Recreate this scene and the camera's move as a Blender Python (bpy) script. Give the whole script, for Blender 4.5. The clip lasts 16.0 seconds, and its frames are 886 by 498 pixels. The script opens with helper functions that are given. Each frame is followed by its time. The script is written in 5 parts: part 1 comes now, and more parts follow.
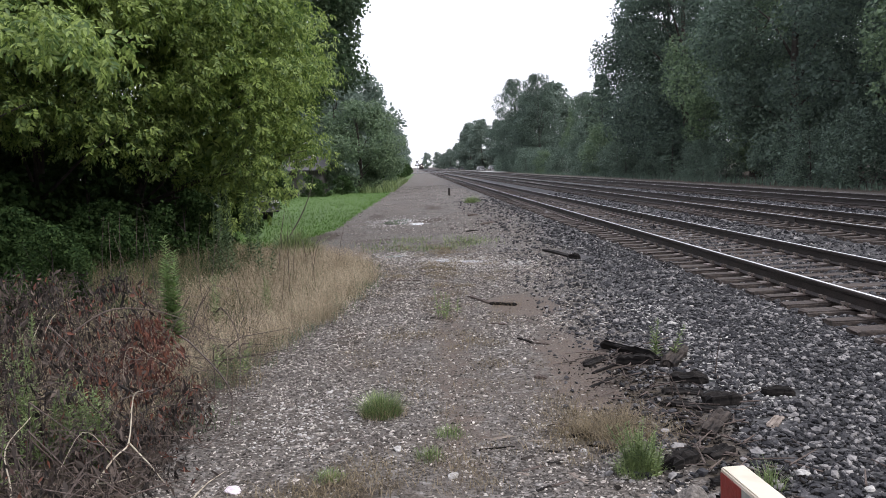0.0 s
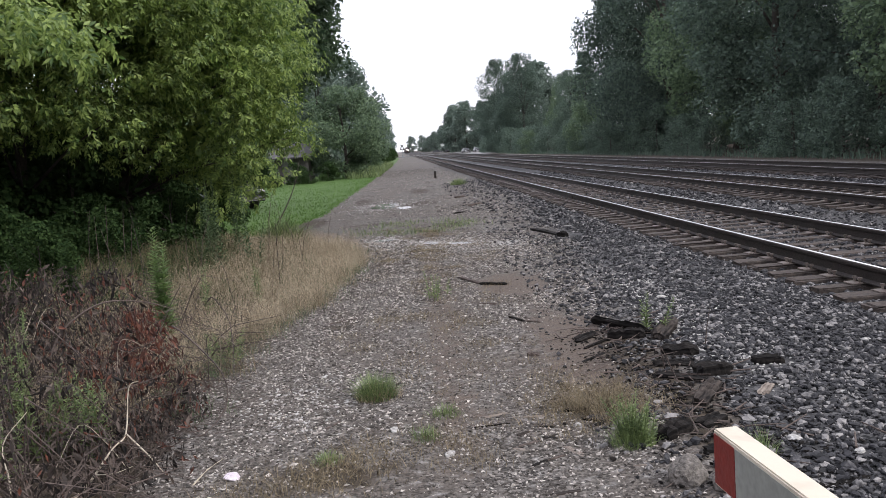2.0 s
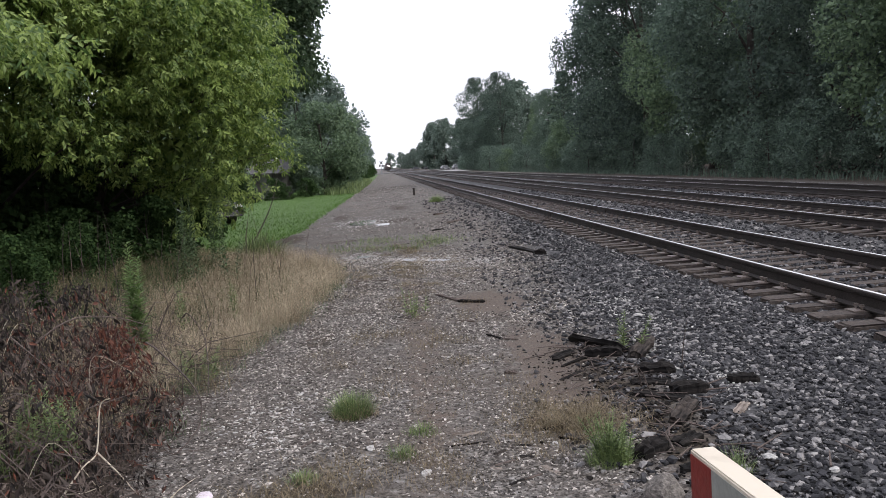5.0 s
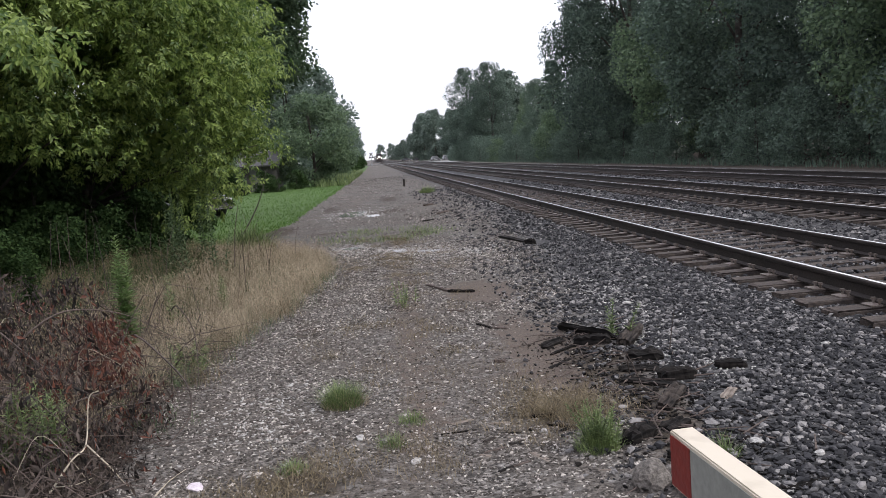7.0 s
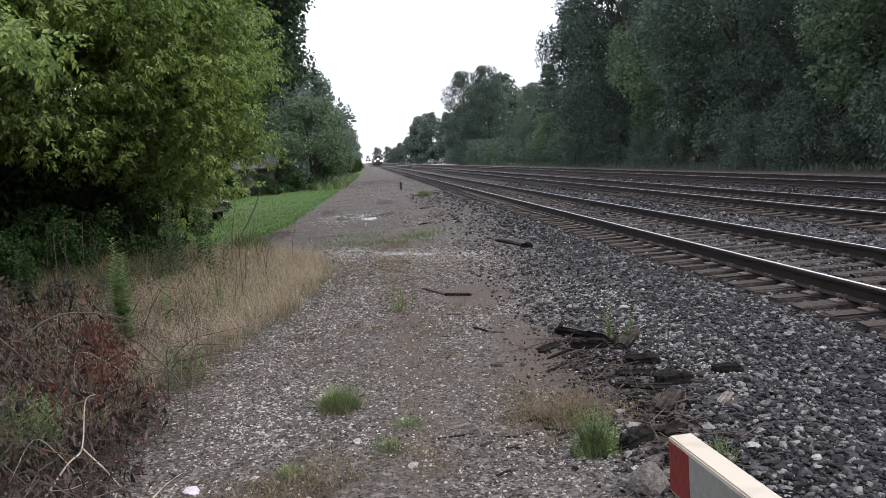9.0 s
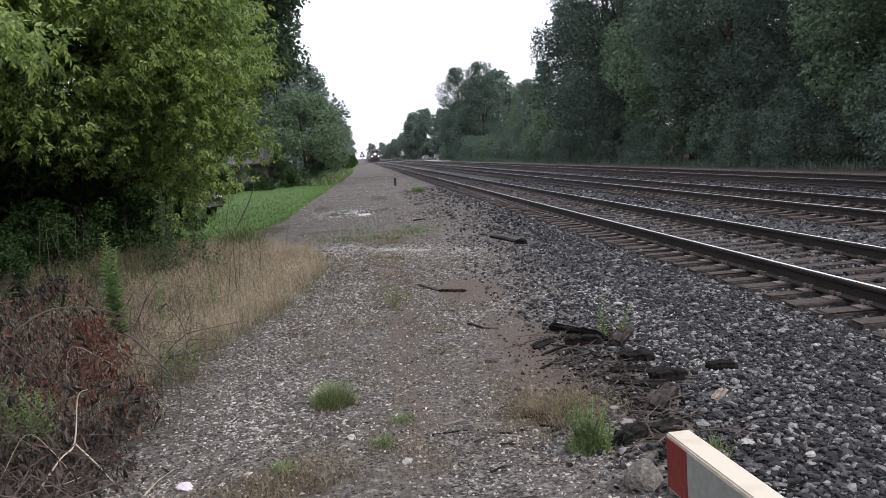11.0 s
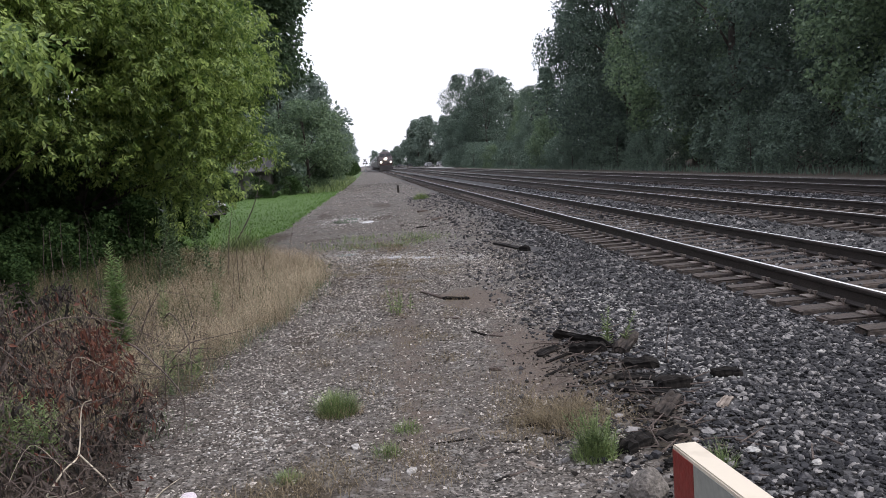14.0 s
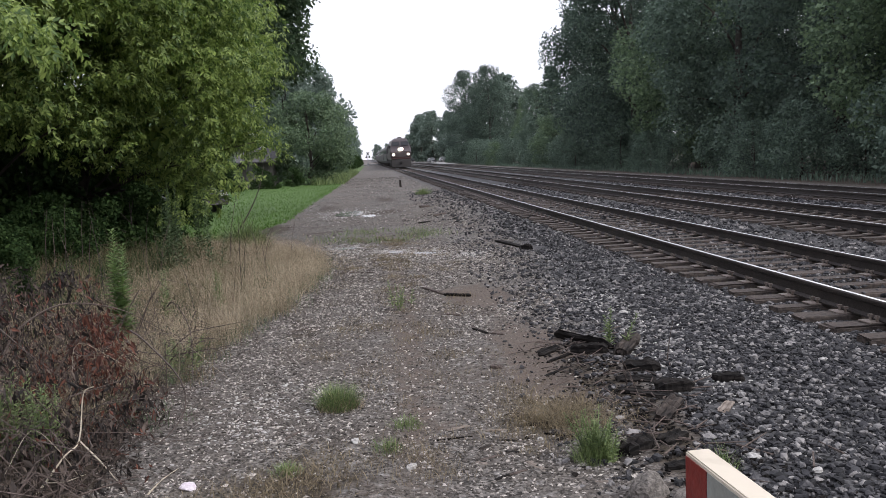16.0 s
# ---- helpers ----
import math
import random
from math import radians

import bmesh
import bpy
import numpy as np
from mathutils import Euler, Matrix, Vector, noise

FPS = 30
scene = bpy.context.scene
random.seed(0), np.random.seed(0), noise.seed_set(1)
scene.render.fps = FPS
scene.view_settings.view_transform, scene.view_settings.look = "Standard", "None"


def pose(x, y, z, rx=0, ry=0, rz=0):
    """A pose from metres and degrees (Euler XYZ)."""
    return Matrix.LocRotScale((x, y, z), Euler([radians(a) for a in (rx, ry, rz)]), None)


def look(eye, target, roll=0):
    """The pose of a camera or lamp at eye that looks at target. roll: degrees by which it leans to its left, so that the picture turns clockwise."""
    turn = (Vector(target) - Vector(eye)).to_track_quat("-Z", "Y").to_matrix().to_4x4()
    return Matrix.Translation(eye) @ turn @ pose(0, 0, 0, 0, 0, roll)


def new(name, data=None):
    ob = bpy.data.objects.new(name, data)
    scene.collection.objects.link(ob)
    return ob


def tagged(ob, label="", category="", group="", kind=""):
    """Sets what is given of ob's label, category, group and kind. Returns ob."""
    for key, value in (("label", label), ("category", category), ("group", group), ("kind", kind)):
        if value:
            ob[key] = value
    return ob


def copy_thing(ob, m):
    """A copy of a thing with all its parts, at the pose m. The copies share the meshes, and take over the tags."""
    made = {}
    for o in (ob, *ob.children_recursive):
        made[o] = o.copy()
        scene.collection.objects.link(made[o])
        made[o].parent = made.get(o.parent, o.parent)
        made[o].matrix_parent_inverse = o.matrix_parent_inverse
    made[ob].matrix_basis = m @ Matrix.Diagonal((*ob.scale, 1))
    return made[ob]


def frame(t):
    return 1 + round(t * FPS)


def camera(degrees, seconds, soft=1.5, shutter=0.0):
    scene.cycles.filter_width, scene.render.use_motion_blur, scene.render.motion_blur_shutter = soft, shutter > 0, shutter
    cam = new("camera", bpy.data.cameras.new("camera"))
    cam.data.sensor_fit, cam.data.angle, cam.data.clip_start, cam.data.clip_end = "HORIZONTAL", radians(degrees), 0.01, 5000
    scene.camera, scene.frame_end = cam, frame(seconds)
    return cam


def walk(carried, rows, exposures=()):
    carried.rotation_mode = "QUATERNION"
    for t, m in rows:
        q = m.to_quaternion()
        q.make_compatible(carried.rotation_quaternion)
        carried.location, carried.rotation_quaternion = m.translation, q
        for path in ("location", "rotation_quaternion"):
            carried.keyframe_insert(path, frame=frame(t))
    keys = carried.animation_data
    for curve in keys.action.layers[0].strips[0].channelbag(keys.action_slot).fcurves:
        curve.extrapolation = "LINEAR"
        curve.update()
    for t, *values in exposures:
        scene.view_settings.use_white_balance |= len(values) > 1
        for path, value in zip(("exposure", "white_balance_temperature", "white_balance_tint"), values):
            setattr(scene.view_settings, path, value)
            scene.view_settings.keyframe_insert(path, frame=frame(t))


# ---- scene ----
cam = camera(56.0, 16.0, 0.7)
PATH = [
    (0, pose(0.003, -0.002, 1.755, 84.35, 2.41, -1.92)),
    (0.5, pose(-0.005, -0.001, 1.747, 83.87, 2.66, -2.05)),
    (1, pose(-0.011, 0.002, 1.742, 83.20, 3.17, -2.53)),
    (1.5, pose(-0.011, 0.002, 1.747, 83.01, 3.84, -2.75)),
    (2, pose(-0.006, -0.023, 1.743, 83.13, 4.33, -2.95)),
    (2.5, pose(0.005, -0.019, 1.740, 83.17, 4.34, -3.67)),
    (3, pose(0.004, -0.012, 1.743, 83.44, 4.25, -4.29)),
    (3.5, pose(0.004, -0.009, 1.747, 83.82, 3.93, -4.25)),
    (4, pose(-0.003, -0.007, 1.750, 84.34, 3.55, -4.35)),
    (6.5, pose(0.002, -0.022, 1.732, 83.74, 4.42, -4.72)),
    (7, pose(0.017, -0.024, 1.732, 83.53, 4.28, -5.06)),
    (7.5, pose(0.004, -0.027, 1.732, 83.18, 4.03, -5.01)),
    (8, pose(0.008, -0.026, 1.733, 83.39, 4.12, -4.71)),
    (8.5, pose(0.012, -0.026, 1.738, 83.73, 4.30, -5.07)),
    (10.8, pose(0.010, -0.007, 1.732, 83.70, 3.47, -5.91)),
    (11, pose(0.006, -0.010, 1.733, 83.45, 3.83, -5.67)),
    (11.5, pose(0.000, -0.000, 1.730, 83.01, 4.16, -5.13)),
    (12, pose(-0.005, -0.001, 1.734, 82.98, 4.08, -4.56)),
    (12.5, pose(-0.000, 0.000, 1.732, 83.03, 4.08, -4.71)),
    (13, pose(0.009, -0.001, 1.733, 83.13, 4.22, -5.38)),
    (13.5, pose(0.005, 0.001, 1.732, 83.38, 4.04, -5.54)),
    (14, pose(0.006, -0.004, 1.743, 83.92, 4.15, -5.48)),
    (14.5, pose(-0.018, -0.011, 1.747, 84.30, 4.12, -4.62)),
    (15, pose(-0.018, -0.005, 1.750, 84.36, 4.13, -3.87)),
    (15.5, pose(-0.020, -0.006, 1.749, 84.11, 3.38, -4.23)),
    (16, pose(-0.028, 0.009, 1.750, 83.64, 2.50, -5.30)),
]
walk(cam, PATH, [(0, 0.18), (1.5, 0.13), (2.5, 0.07), (4, 0.01), (6.5, -0.05), (16, -0.05)])

# ---- world, sun, exposure ----
world = bpy.data.worlds.new("hazy_sky")
scene.world = world
world.use_nodes = True
wn, wl = world.node_tree.nodes, world.node_tree.links
wn.clear()
sky = wn.new("ShaderNodeTexSky")
sky.sky_type, sky.sun_disc = "NISHITA", False
sky.sun_elevation, sky.sun_rotation = radians(43.0), radians(118.0)
sky.dust_density, sky.air_density = 6.0, 1.0
dim = wn.new("ShaderNodeVectorMath")
dim.operation = "SCALE"
dim.inputs["Scale"].default_value = 0.07
coord, sep, ramp = wn.new("ShaderNodeTexCoord"), wn.new("ShaderNodeSeparateXYZ"), wn.new("ShaderNodeValToRGB")
ramp.color_ramp.elements[0].position, ramp.color_ramp.elements[0].color = 0.0, (0.98, 0.98, 1.06, 1)
ramp.color_ramp.elements[1].position, ramp.color_ramp.elements[1].color = 0.16, (1.22, 1.24, 1.41, 1)
cloud, bg, wo = wn.new("ShaderNodeMix"), wn.new("ShaderNodeBackground"), wn.new("ShaderNodeOutputWorld")
cloud.data_type = "RGBA"
cloud.inputs["Factor"].default_value = 0.88
bg.inputs["Strength"].default_value = 1.22
wl.new(sky.outputs["Color"], dim.inputs[0])
wl.new(coord.outputs["Generated"], sep.inputs[0])
wl.new(sep.outputs["Z"], ramp.inputs["Fac"])
wl.new(dim.outputs[0], cloud.inputs["A"])
wl.new(ramp.outputs["Color"], cloud.inputs["B"])
wl.new(cloud.outputs["Result"], bg.inputs["Color"])
wl.new(bg.outputs[0], wo.inputs["Surface"])

sun = new("sun", bpy.data.lights.new("sun", "SUN"))
sun.data.energy, sun.data.angle, sun.data.color = 2.2, radians(8), (1.0, 0.965, 0.92)
sun.matrix_world = look((53, -28.2, 56.0), (0, 0, 0))

rng = np.random.default_rng(7)


# ---- materials ----
def material(name, low, high, scale=8.0, rough=0.8, metal=0.0, bump=0.3, fine=60.0, island=0.0, translucent=0.0, stops=(0.35, 0.65), spec=0.5, mid=None):
    """Two colours mixed by a coarse and a fine noise, with relief; island: how far single pieces differ."""
    m = bpy.data.materials.new(name)
    m.use_nodes = True
    n, l = m.node_tree.nodes, m.node_tree.links
    b = n["Principled BSDF"]
    out = n["Material Output"]
    tc = n.new("ShaderNodeTexCoord")
    n1, n2, mixf = n.new("ShaderNodeTexNoise"), n.new("ShaderNodeTexNoise"), n.new("ShaderNodeMath")
    n1.inputs["Scale"].default_value, n2.inputs["Scale"].default_value = scale, fine
    n1.inputs["Detail"].default_value, n2.inputs["Detail"].default_value = 4, 3
    l.new(tc.outputs["Object"], n1.inputs["Vector"])
    l.new(tc.outputs["Object"], n2.inputs["Vector"])
    mixf.operation = "MULTIPLY_ADD"
    mixf.inputs[1].default_value = 0.5
    l.new(n1.outputs["Fac"], mixf.inputs[0])
    half = n.new("ShaderNodeMath")
    half.operation = "MULTIPLY"
    half.inputs[1].default_value = 0.5
    l.new(n2.outputs["Fac"], half.inputs[0])
    l.new(half.outputs[0], mixf.inputs[2])
    fac = mixf.outputs[0]
    if island:
        geo, add = n.new("ShaderNodeNewGeometry"), n.new("ShaderNodeMath")
        add.operation = "MULTIPLY_ADD"
        add.inputs[1].default_value = island
        off = n.new("ShaderNodeMath")
        off.operation = "SUBTRACT"
        off.inputs[1].default_value = island / 2
        l.new(fac, off.inputs[0])
        l.new(geo.outputs["Random Per Island"], add.inputs[0])
        l.new(off.outputs[0], add.inputs[2])
        fac = add.outputs[0]
    r = n.new("ShaderNodeValToRGB")
    r.color_ramp.elements[0].position, r.color_ramp.elements[1].position = stops
    r.color_ramp.elements[0].color, r.color_ramp.elements[1].color = (*low, 1), (*high, 1)
    if mid:
        e = r.color_ramp.elements.new(mid[0])
        e.color = (*mid[1], 1)
    l.new(fac, r.inputs["Fac"])
    l.new(r.outputs["Color"], b.inputs["Base Color"])
    b.inputs["Roughness"].default_value, b.inputs["Metallic"].default_value = rough, metal
    b.inputs["Specular IOR Level"].default_value = spec
    if bump:
        bp = n.new("ShaderNodeBump")
        bp.inputs["Strength"].default_value, bp.inputs["Distance"].default_value = bump, 0.02
        l.new(n2.outputs["Fac"], bp.inputs["Height"])
        l.new(bp.outputs["Normal"], b.inputs["Normal"])
    if translucent:
        t, mx = n.new("ShaderNodeBsdfTranslucent"), n.new("ShaderNodeMixShader")
        l.new(r.outputs["Color"], t.inputs["Color"])
        mx.inputs["Fac"].default_value = translucent
        l.new(b.outputs[0], mx.inputs[1])
        l.new(t.outputs[0], mx.inputs[2])
        l.new(mx.outputs[0], out.inputs["Surface"])
    return m


def glow(name, colour, strength):
    m = bpy.data.materials.new(name)
    m.use_nodes = True
    b = m.node_tree.nodes["Principled BSDF"]
    b.inputs["Base Color"].default_value = (0.9, 0.9, 0.9, 1)
    b.inputs["Emission Color"].default_value, b.inputs["Emission Strength"].default_value = (*colour, 1), strength
    return m


def ground_material():
    """Path gravel, dark ballast, dry earth and pale sand, blended by the mesh's cover layers and broken up by noise."""
    m = bpy.data.materials.new("ground_cover")
    m.use_nodes = True
    n, l = m.node_tree.nodes, m.node_tree.links
    b = n["Principled BSDF"]
    tc = n.new("ShaderNodeTexCoord")
    cov, parts = n.new("ShaderNodeVertexColor"), n.new("ShaderNodeSeparateColor")
    cov.layer_name = "cover"
    l.new(cov.outputs["Color"], parts.inputs[0])

    def noise_tex(scale, detail=4.0):
        t = n.new("ShaderNodeTexNoise")
        t.inputs["Scale"].default_value, t.inputs["Detail"].default_value = scale, detail
        l.new(tc.outputs["Object"], t.inputs["Vector"])
        return t.outputs["Fac"]

    def stones(scale, low, high):
        v, r = n.new("ShaderNodeTexVoronoi"), n.new("ShaderNodeValToRGB")
        v.inputs["Scale"].default_value = scale
        l.new(tc.outputs["Object"], v.inputs["Vector"])
        bw = n.new("ShaderNodeSeparateColor")
        l.new(v.outputs["Color"], bw.inputs[0])
        r.color_ramp.elements[0].position, r.color_ramp.elements[1].position = 0.1, 1.0
        r.color_ramp.elements[0].color, r.color_ramp.elements[1].color = (*low, 1), (*high, 1)
        l.new(bw.outputs[0], r.inputs["Fac"])
        return r.outputs["Color"], v.outputs["Distance"]

    def two(fac, low, high, a=0.35, z=0.65):
        r = n.new("ShaderNodeValToRGB")
        r.color_ramp.elements[0].position, r.color_ramp.elements[1].position = a, z
        r.color_ramp.elements[0].color, r.color_ramp.elements[1].color = (*low, 1), (*high, 1)
        l.new(fac, r.inputs["Fac"])
        return r.outputs["Color"]

    def mix(fac, a, z):
        x = n.new("ShaderNodeMix")
        x.data_type = "RGBA"
        l.new(fac, x.inputs["Factor"])
        l.new(a, x.inputs["A"])
        l.new(z, x.inputs["B"])
        return x.outputs["Result"]

    def edge(mask, rag, width=0.12):
        """The mask with a ragged border."""
        s, r = n.new("ShaderNodeMath"), n.new("ShaderNodeMapRange")
        s.operation = "ADD"
        l.new(mask, s.inputs[0])
        l.new(rag, s.inputs[1])
        r.inputs["From Min"].default_value, r.inputs["From Max"].default_value = 1.0 - width, 1.0 + width
        l.new(s.outputs[0], r.inputs["Value"])
        return r.outputs[0]

    rag, big, fine = noise_tex(5.0), noise_tex(0.9, 5.0), noise_tex(90.0, 2.0)
    gravel, gd = stones(48.0, (0.018, 0.0155, 0.0135), (0.22, 0.2, 0.185))
    dirt = stones(75.0, (0.02, 0.016, 0.0135), (0.165, 0.136, 0.115))[0]
    gravel = mix(two(big, (0, 0, 0), (0.85, 0.85, 0.85), 0.42, 0.62), gravel, dirt)
    stretch, streak = n.new("ShaderNodeMapping"), n.new("ShaderNodeTexNoise")
    stretch.inputs["Scale"].default_value = (2.2, 0.35, 1.0)
    streak.inputs["Scale"].default_value, streak.inputs["Detail"].default_value = 1.0, 6.0
    l.new(tc.outputs["Object"], stretch.inputs["Vector"])
    l.new(stretch.outputs[0], streak.inputs["Vector"])
    gravel = mix(two(streak.outputs["Fac"], (0, 0, 0), (0.8, 0.8, 0.8), 0.46, 0.66), gravel, stones(60.0, (0.022, 0.018, 0.015), (0.19, 0.165, 0.145))[0])
    gravel = mix(two(noise_tex(7.0, 8.0), (0, 0, 0), (0.6, 0.6, 0.6), 0.5, 0.7), gravel, two(fine, (0.02, 0.017, 0.015), (0.10, 0.085, 0.075)))
    gravel = mix(two(noise_tex(11.0, 8.0), (0, 0, 0), (0.5, 0.5, 0.5), 0.55, 0.72), gravel, two(fine, (0.2, 0.19, 0.18), (0.5, 0.48, 0.47)))
    ballast = stones(30.0, (0.009, 0.009, 0.010), (0.10, 0.097, 0.10))[0]
    sand = mix(two(noise_tex(12.0, 6.0), (0, 0, 0), (1, 1, 1), 0.42, 0.62), two(noise_tex(60.0), (0.075, 0.056, 0.045), (0.14, 0.110, 0.090)), two(fine, (0.03, 0.024, 0.02), (0.17, 0.14, 0.12)))
    earth = two(noise_tex(14.0), (0.022, 0.017, 0.012), (0.075, 0.058, 0.042))
    turf = two(noise_tex(6.0), (0.04, 0.082, 0.017), (0.09, 0.155, 0.037))
    c = mix(edge(parts.outputs[2], rag), gravel, sand)
    c = mix(edge(parts.outputs[1], rag), c, earth)
    c = mix(edge(parts.outputs[0], rag), c, ballast)
    alpha = cov.outputs["Alpha"]
    c = mix(edge(alpha, rag), c, turf)
    l.new(c, b.inputs["Base Color"])
    b.inputs["Roughness"].default_value = 0.85
    b.inputs["Specular IOR Level"].default_value = 0.3
    bp = n.new("ShaderNodeBump")
    bp.inputs["Strength"].default_value, bp.inputs["Distance"].default_value = 0.45, 0.015
    bp.invert = True
    l.new(gd, bp.inputs["Height"])
    l.new(bp.outputs["Normal"], b.inputs["Normal"])
    return m


def grain_material(name, low, high, rough=0.9, spec=0.2):
    """Split wood: streaks along the piece's own x, with cracks as relief."""
    m = material(name, low, high, 4, rough, bump=0, spec=spec)
    n, l = m.node_tree.nodes, m.node_tree.links
    tc, mp, tex, bp = n.new("ShaderNodeTexCoord"), n.new("ShaderNodeMapping"), n.new("ShaderNodeTexNoise"), n.new("ShaderNodeBump")
    mp.inputs["Scale"].default_value = (3.0, 42.0, 42.0)
    tex.inputs["Scale"].default_value, tex.inputs["Detail"].default_value = 1.0, 6.0
    l.new(tc.outputs["Object"], mp.inputs["Vector"])
    l.new(mp.outputs[0], tex.inputs["Vector"])
    ramp_node = n["Color Ramp"]
    ramp_node.color_ramp.elements[0].position, ramp_node.color_ramp.elements[1].position = 0.36, 0.72
    l.new(tex.outputs["Fac"], ramp_node.inputs["Fac"])
    bp.inputs["Strength"].default_value, bp.inputs["Distance"].default_value = 0.9, 0.012
    l.new(tex.outputs["Fac"], bp.inputs["Height"])
    l.new(bp.outputs["Normal"], n["Principled BSDF"].inputs["Normal"])
    return m


M = {}
M["ground"] = ground_material()
M["ballast"] = material("crushed_ballast", (0.012, 0.012, 0.014), (0.27, 0.255, 0.25), 3.0, 0.75, island=1.0, fine=40, stops=(0.06, 1.0), mid=(0.68, (0.047, 0.046, 0.051)), spec=0.35)
M["pebble"] = material("path_gravel", (0.038, 0.032, 0.028), (0.53, 0.485, 0.445), 3.0, 0.85, island=1.0, fine=60, stops=(0.06, 1.0), mid=(0.64, (0.148, 0.130, 0.116)))
M["pale_stone"] = material("pale_limestone", (0.26, 0.25, 0.24), (0.55, 0.53, 0.51), 12, 0.8)
M["rock"] = material("grey_rock", (0.05, 0.043, 0.038), (0.23, 0.205, 0.185), 9, 0.85, bump=0.7)
M["steel"] = material("rusty_rail_steel", (0.018, 0.015, 0.014), (0.045, 0.034, 0.03), 5, 0.65, 0.3)
M["railhead"] = material("polished_rail_head", (0.50, 0.50, 0.52), (0.66, 0.66, 0.68), 3, 0.34, 1.0, bump=0.02)
M["tie"] = material("weathered_tie_wood", (0.02, 0.016, 0.015), (0.095, 0.072, 0.06), 1.5, 0.85, bump=0.6, fine=30)
M["plate"] = material("tie_plate_steel", (0.16, 0.12, 0.10), (0.36, 0.32, 0.29), 8, 0.55, 0.5)
M["rotten"] = material("rotten_wood", (0.003, 0.0028, 0.0028), (0.02, 0.017, 0.0155), 6, 0.95, bump=0.8, fine=35, spec=0.12)
M["split_wood"] = grain_material("black_split_wood", (0.003, 0.0027, 0.0027), (0.026, 0.022, 0.02))
M["grey_split"] = grain_material("grey_split_wood", (0.006, 0.005, 0.005), (0.085, 0.07, 0.062))
M["driftwood"] = grain_material("grey_weathered_wood", (0.12, 0.095, 0.08), (0.36, 0.31, 0.27), 0.85, 0.3)
M["twig"] = material("dead_twig", (0.018, 0.013, 0.012), (0.15, 0.115, 0.10), 1.5, 0.9)
M["bleached"] = material("bleached_stem", (0.34, 0.29, 0.22), (0.52, 0.46, 0.37), 8, 0.8)
M["bark"] = material("tree_bark", (0.025, 0.02, 0.017), (0.085, 0.07, 0.06), 5, 0.9, bump=0.9, fine=25)
M["leaf_near"] = material("box_elder_leaf", (0.075, 0.135, 0.034), (0.34, 0.44, 0.12), 0.5, 0.5, bump=0, fine=3, island=0.6, translucent=0.5, stops=(0.25, 0.8))
M["leaf_dark"] = material("maple_leaf", (0.035, 0.066, 0.034), (0.095, 0.145, 0.07), 0.3, 0.65, bump=0, fine=2, island=0.5, translucent=0.45, stops=(0.25, 0.8))
# Darkened leaf colour that paints in the shade of the hollow under the trees.
M["leaf_shade"] = material("shade_darkened_leaf", (0.018, 0.04, 0.014), (0.06, 0.10, 0.032), 0.5, 0.9, bump=0, fine=3, island=0.5, translucent=0.2, stops=(0.25, 0.8), spec=0.15)
# Haze beyond the tracks is put in by lightening and bluing this leaf.
M["leaf_row"] = material("woodland_leaf", (0.066, 0.1, 0.08), (0.17, 0.235, 0.175), 0.22, 0.7, bump=0, fine=1.2, island=0.6, translucent=0.36, stops=(0.25, 0.8))
M["leaf_row_pale"] = material("pale_woodland_leaf", (0.086, 0.132, 0.08), (0.205, 0.285, 0.16), 0.22, 0.7, bump=0, fine=1.2, island=0.6, translucent=0.4, stops=(0.25, 0.8))
M["leaf_dark_row"] = material("dark_woodland_leaf", (0.055, 0.084, 0.068), (0.145, 0.2, 0.155), 0.22, 0.7, bump=0, fine=1.2, island=0.6, translucent=0.45, stops=(0.25, 0.8))
# Distance haze is painted into this paler, greyer leaf of the far trees.
M["leaf_far"] = material("haze_paled_leaf", (0.10, 0.14, 0.115), (0.21, 0.27, 0.22), 0.22, 0.6, bump=0, fine=1.2, island=0.5, translucent=0.45, stops=(0.25, 0.8))
M["leaf_fresh"] = material("fresh_green_leaf", (0.10, 0.17, 0.055), (0.24, 0.34, 0.125), 0.8, 0.5, bump=0, fine=3, island=0.5, translucent=0.35, stops=(0.25, 0.8))
M["weed"] = material("weed_green", (0.065, 0.105, 0.036), (0.26, 0.33, 0.135), 3, 0.5, bump=0, fine=10, island=0.6, translucent=0.3, stops=(0.2, 0.8))
M["weed_dull"] = material("dull_weed_green", (0.03, 0.06, 0.025), (0.13, 0.19, 0.085), 3, 0.6, bump=0, fine=10, island=0.6, translucent=0.25, stops=(0.2, 0.8))
M["lawn"] = material("lawn_blade", (0.042, 0.105, 0.014), (0.118, 0.225, 0.038), 0.8, 0.5, bump=0, fine=4, island=0.5, translucent=0.3, stops=(0.2, 0.8))
M["straw"] = material("dry_grass", (0.17, 0.13, 0.085), (0.60, 0.50, 0.36), 1.5, 0.7, bump=0, fine=6, island=0.7, translucent=0.25, stops=(0.15, 0.85))
M["thatch"] = material("brown_thatch", (0.075, 0.058, 0.034), (0.27, 0.215, 0.135), 3, 0.8, bump=0, fine=10, island=0.8, translucent=0.15, stops=(0.15, 0.85))
M["dead_leaf"] = material("dead_leaf", (0.012, 0.009, 0.008), (0.15, 0.115, 0.095), 3, 0.8, bump=0, fine=10, island=1.0, translucent=0.15, stops=(0.15, 1.0), mid=(0.72, (0.042, 0.031, 0.026)))
M["red_leaf"] = material("withered_red_leaf", (0.03, 0.012, 0.01), (0.17, 0.062, 0.038), 3, 0.7, bump=0, fine=10, island=0.8, translucent=0.2, stops=(0.15, 0.9))


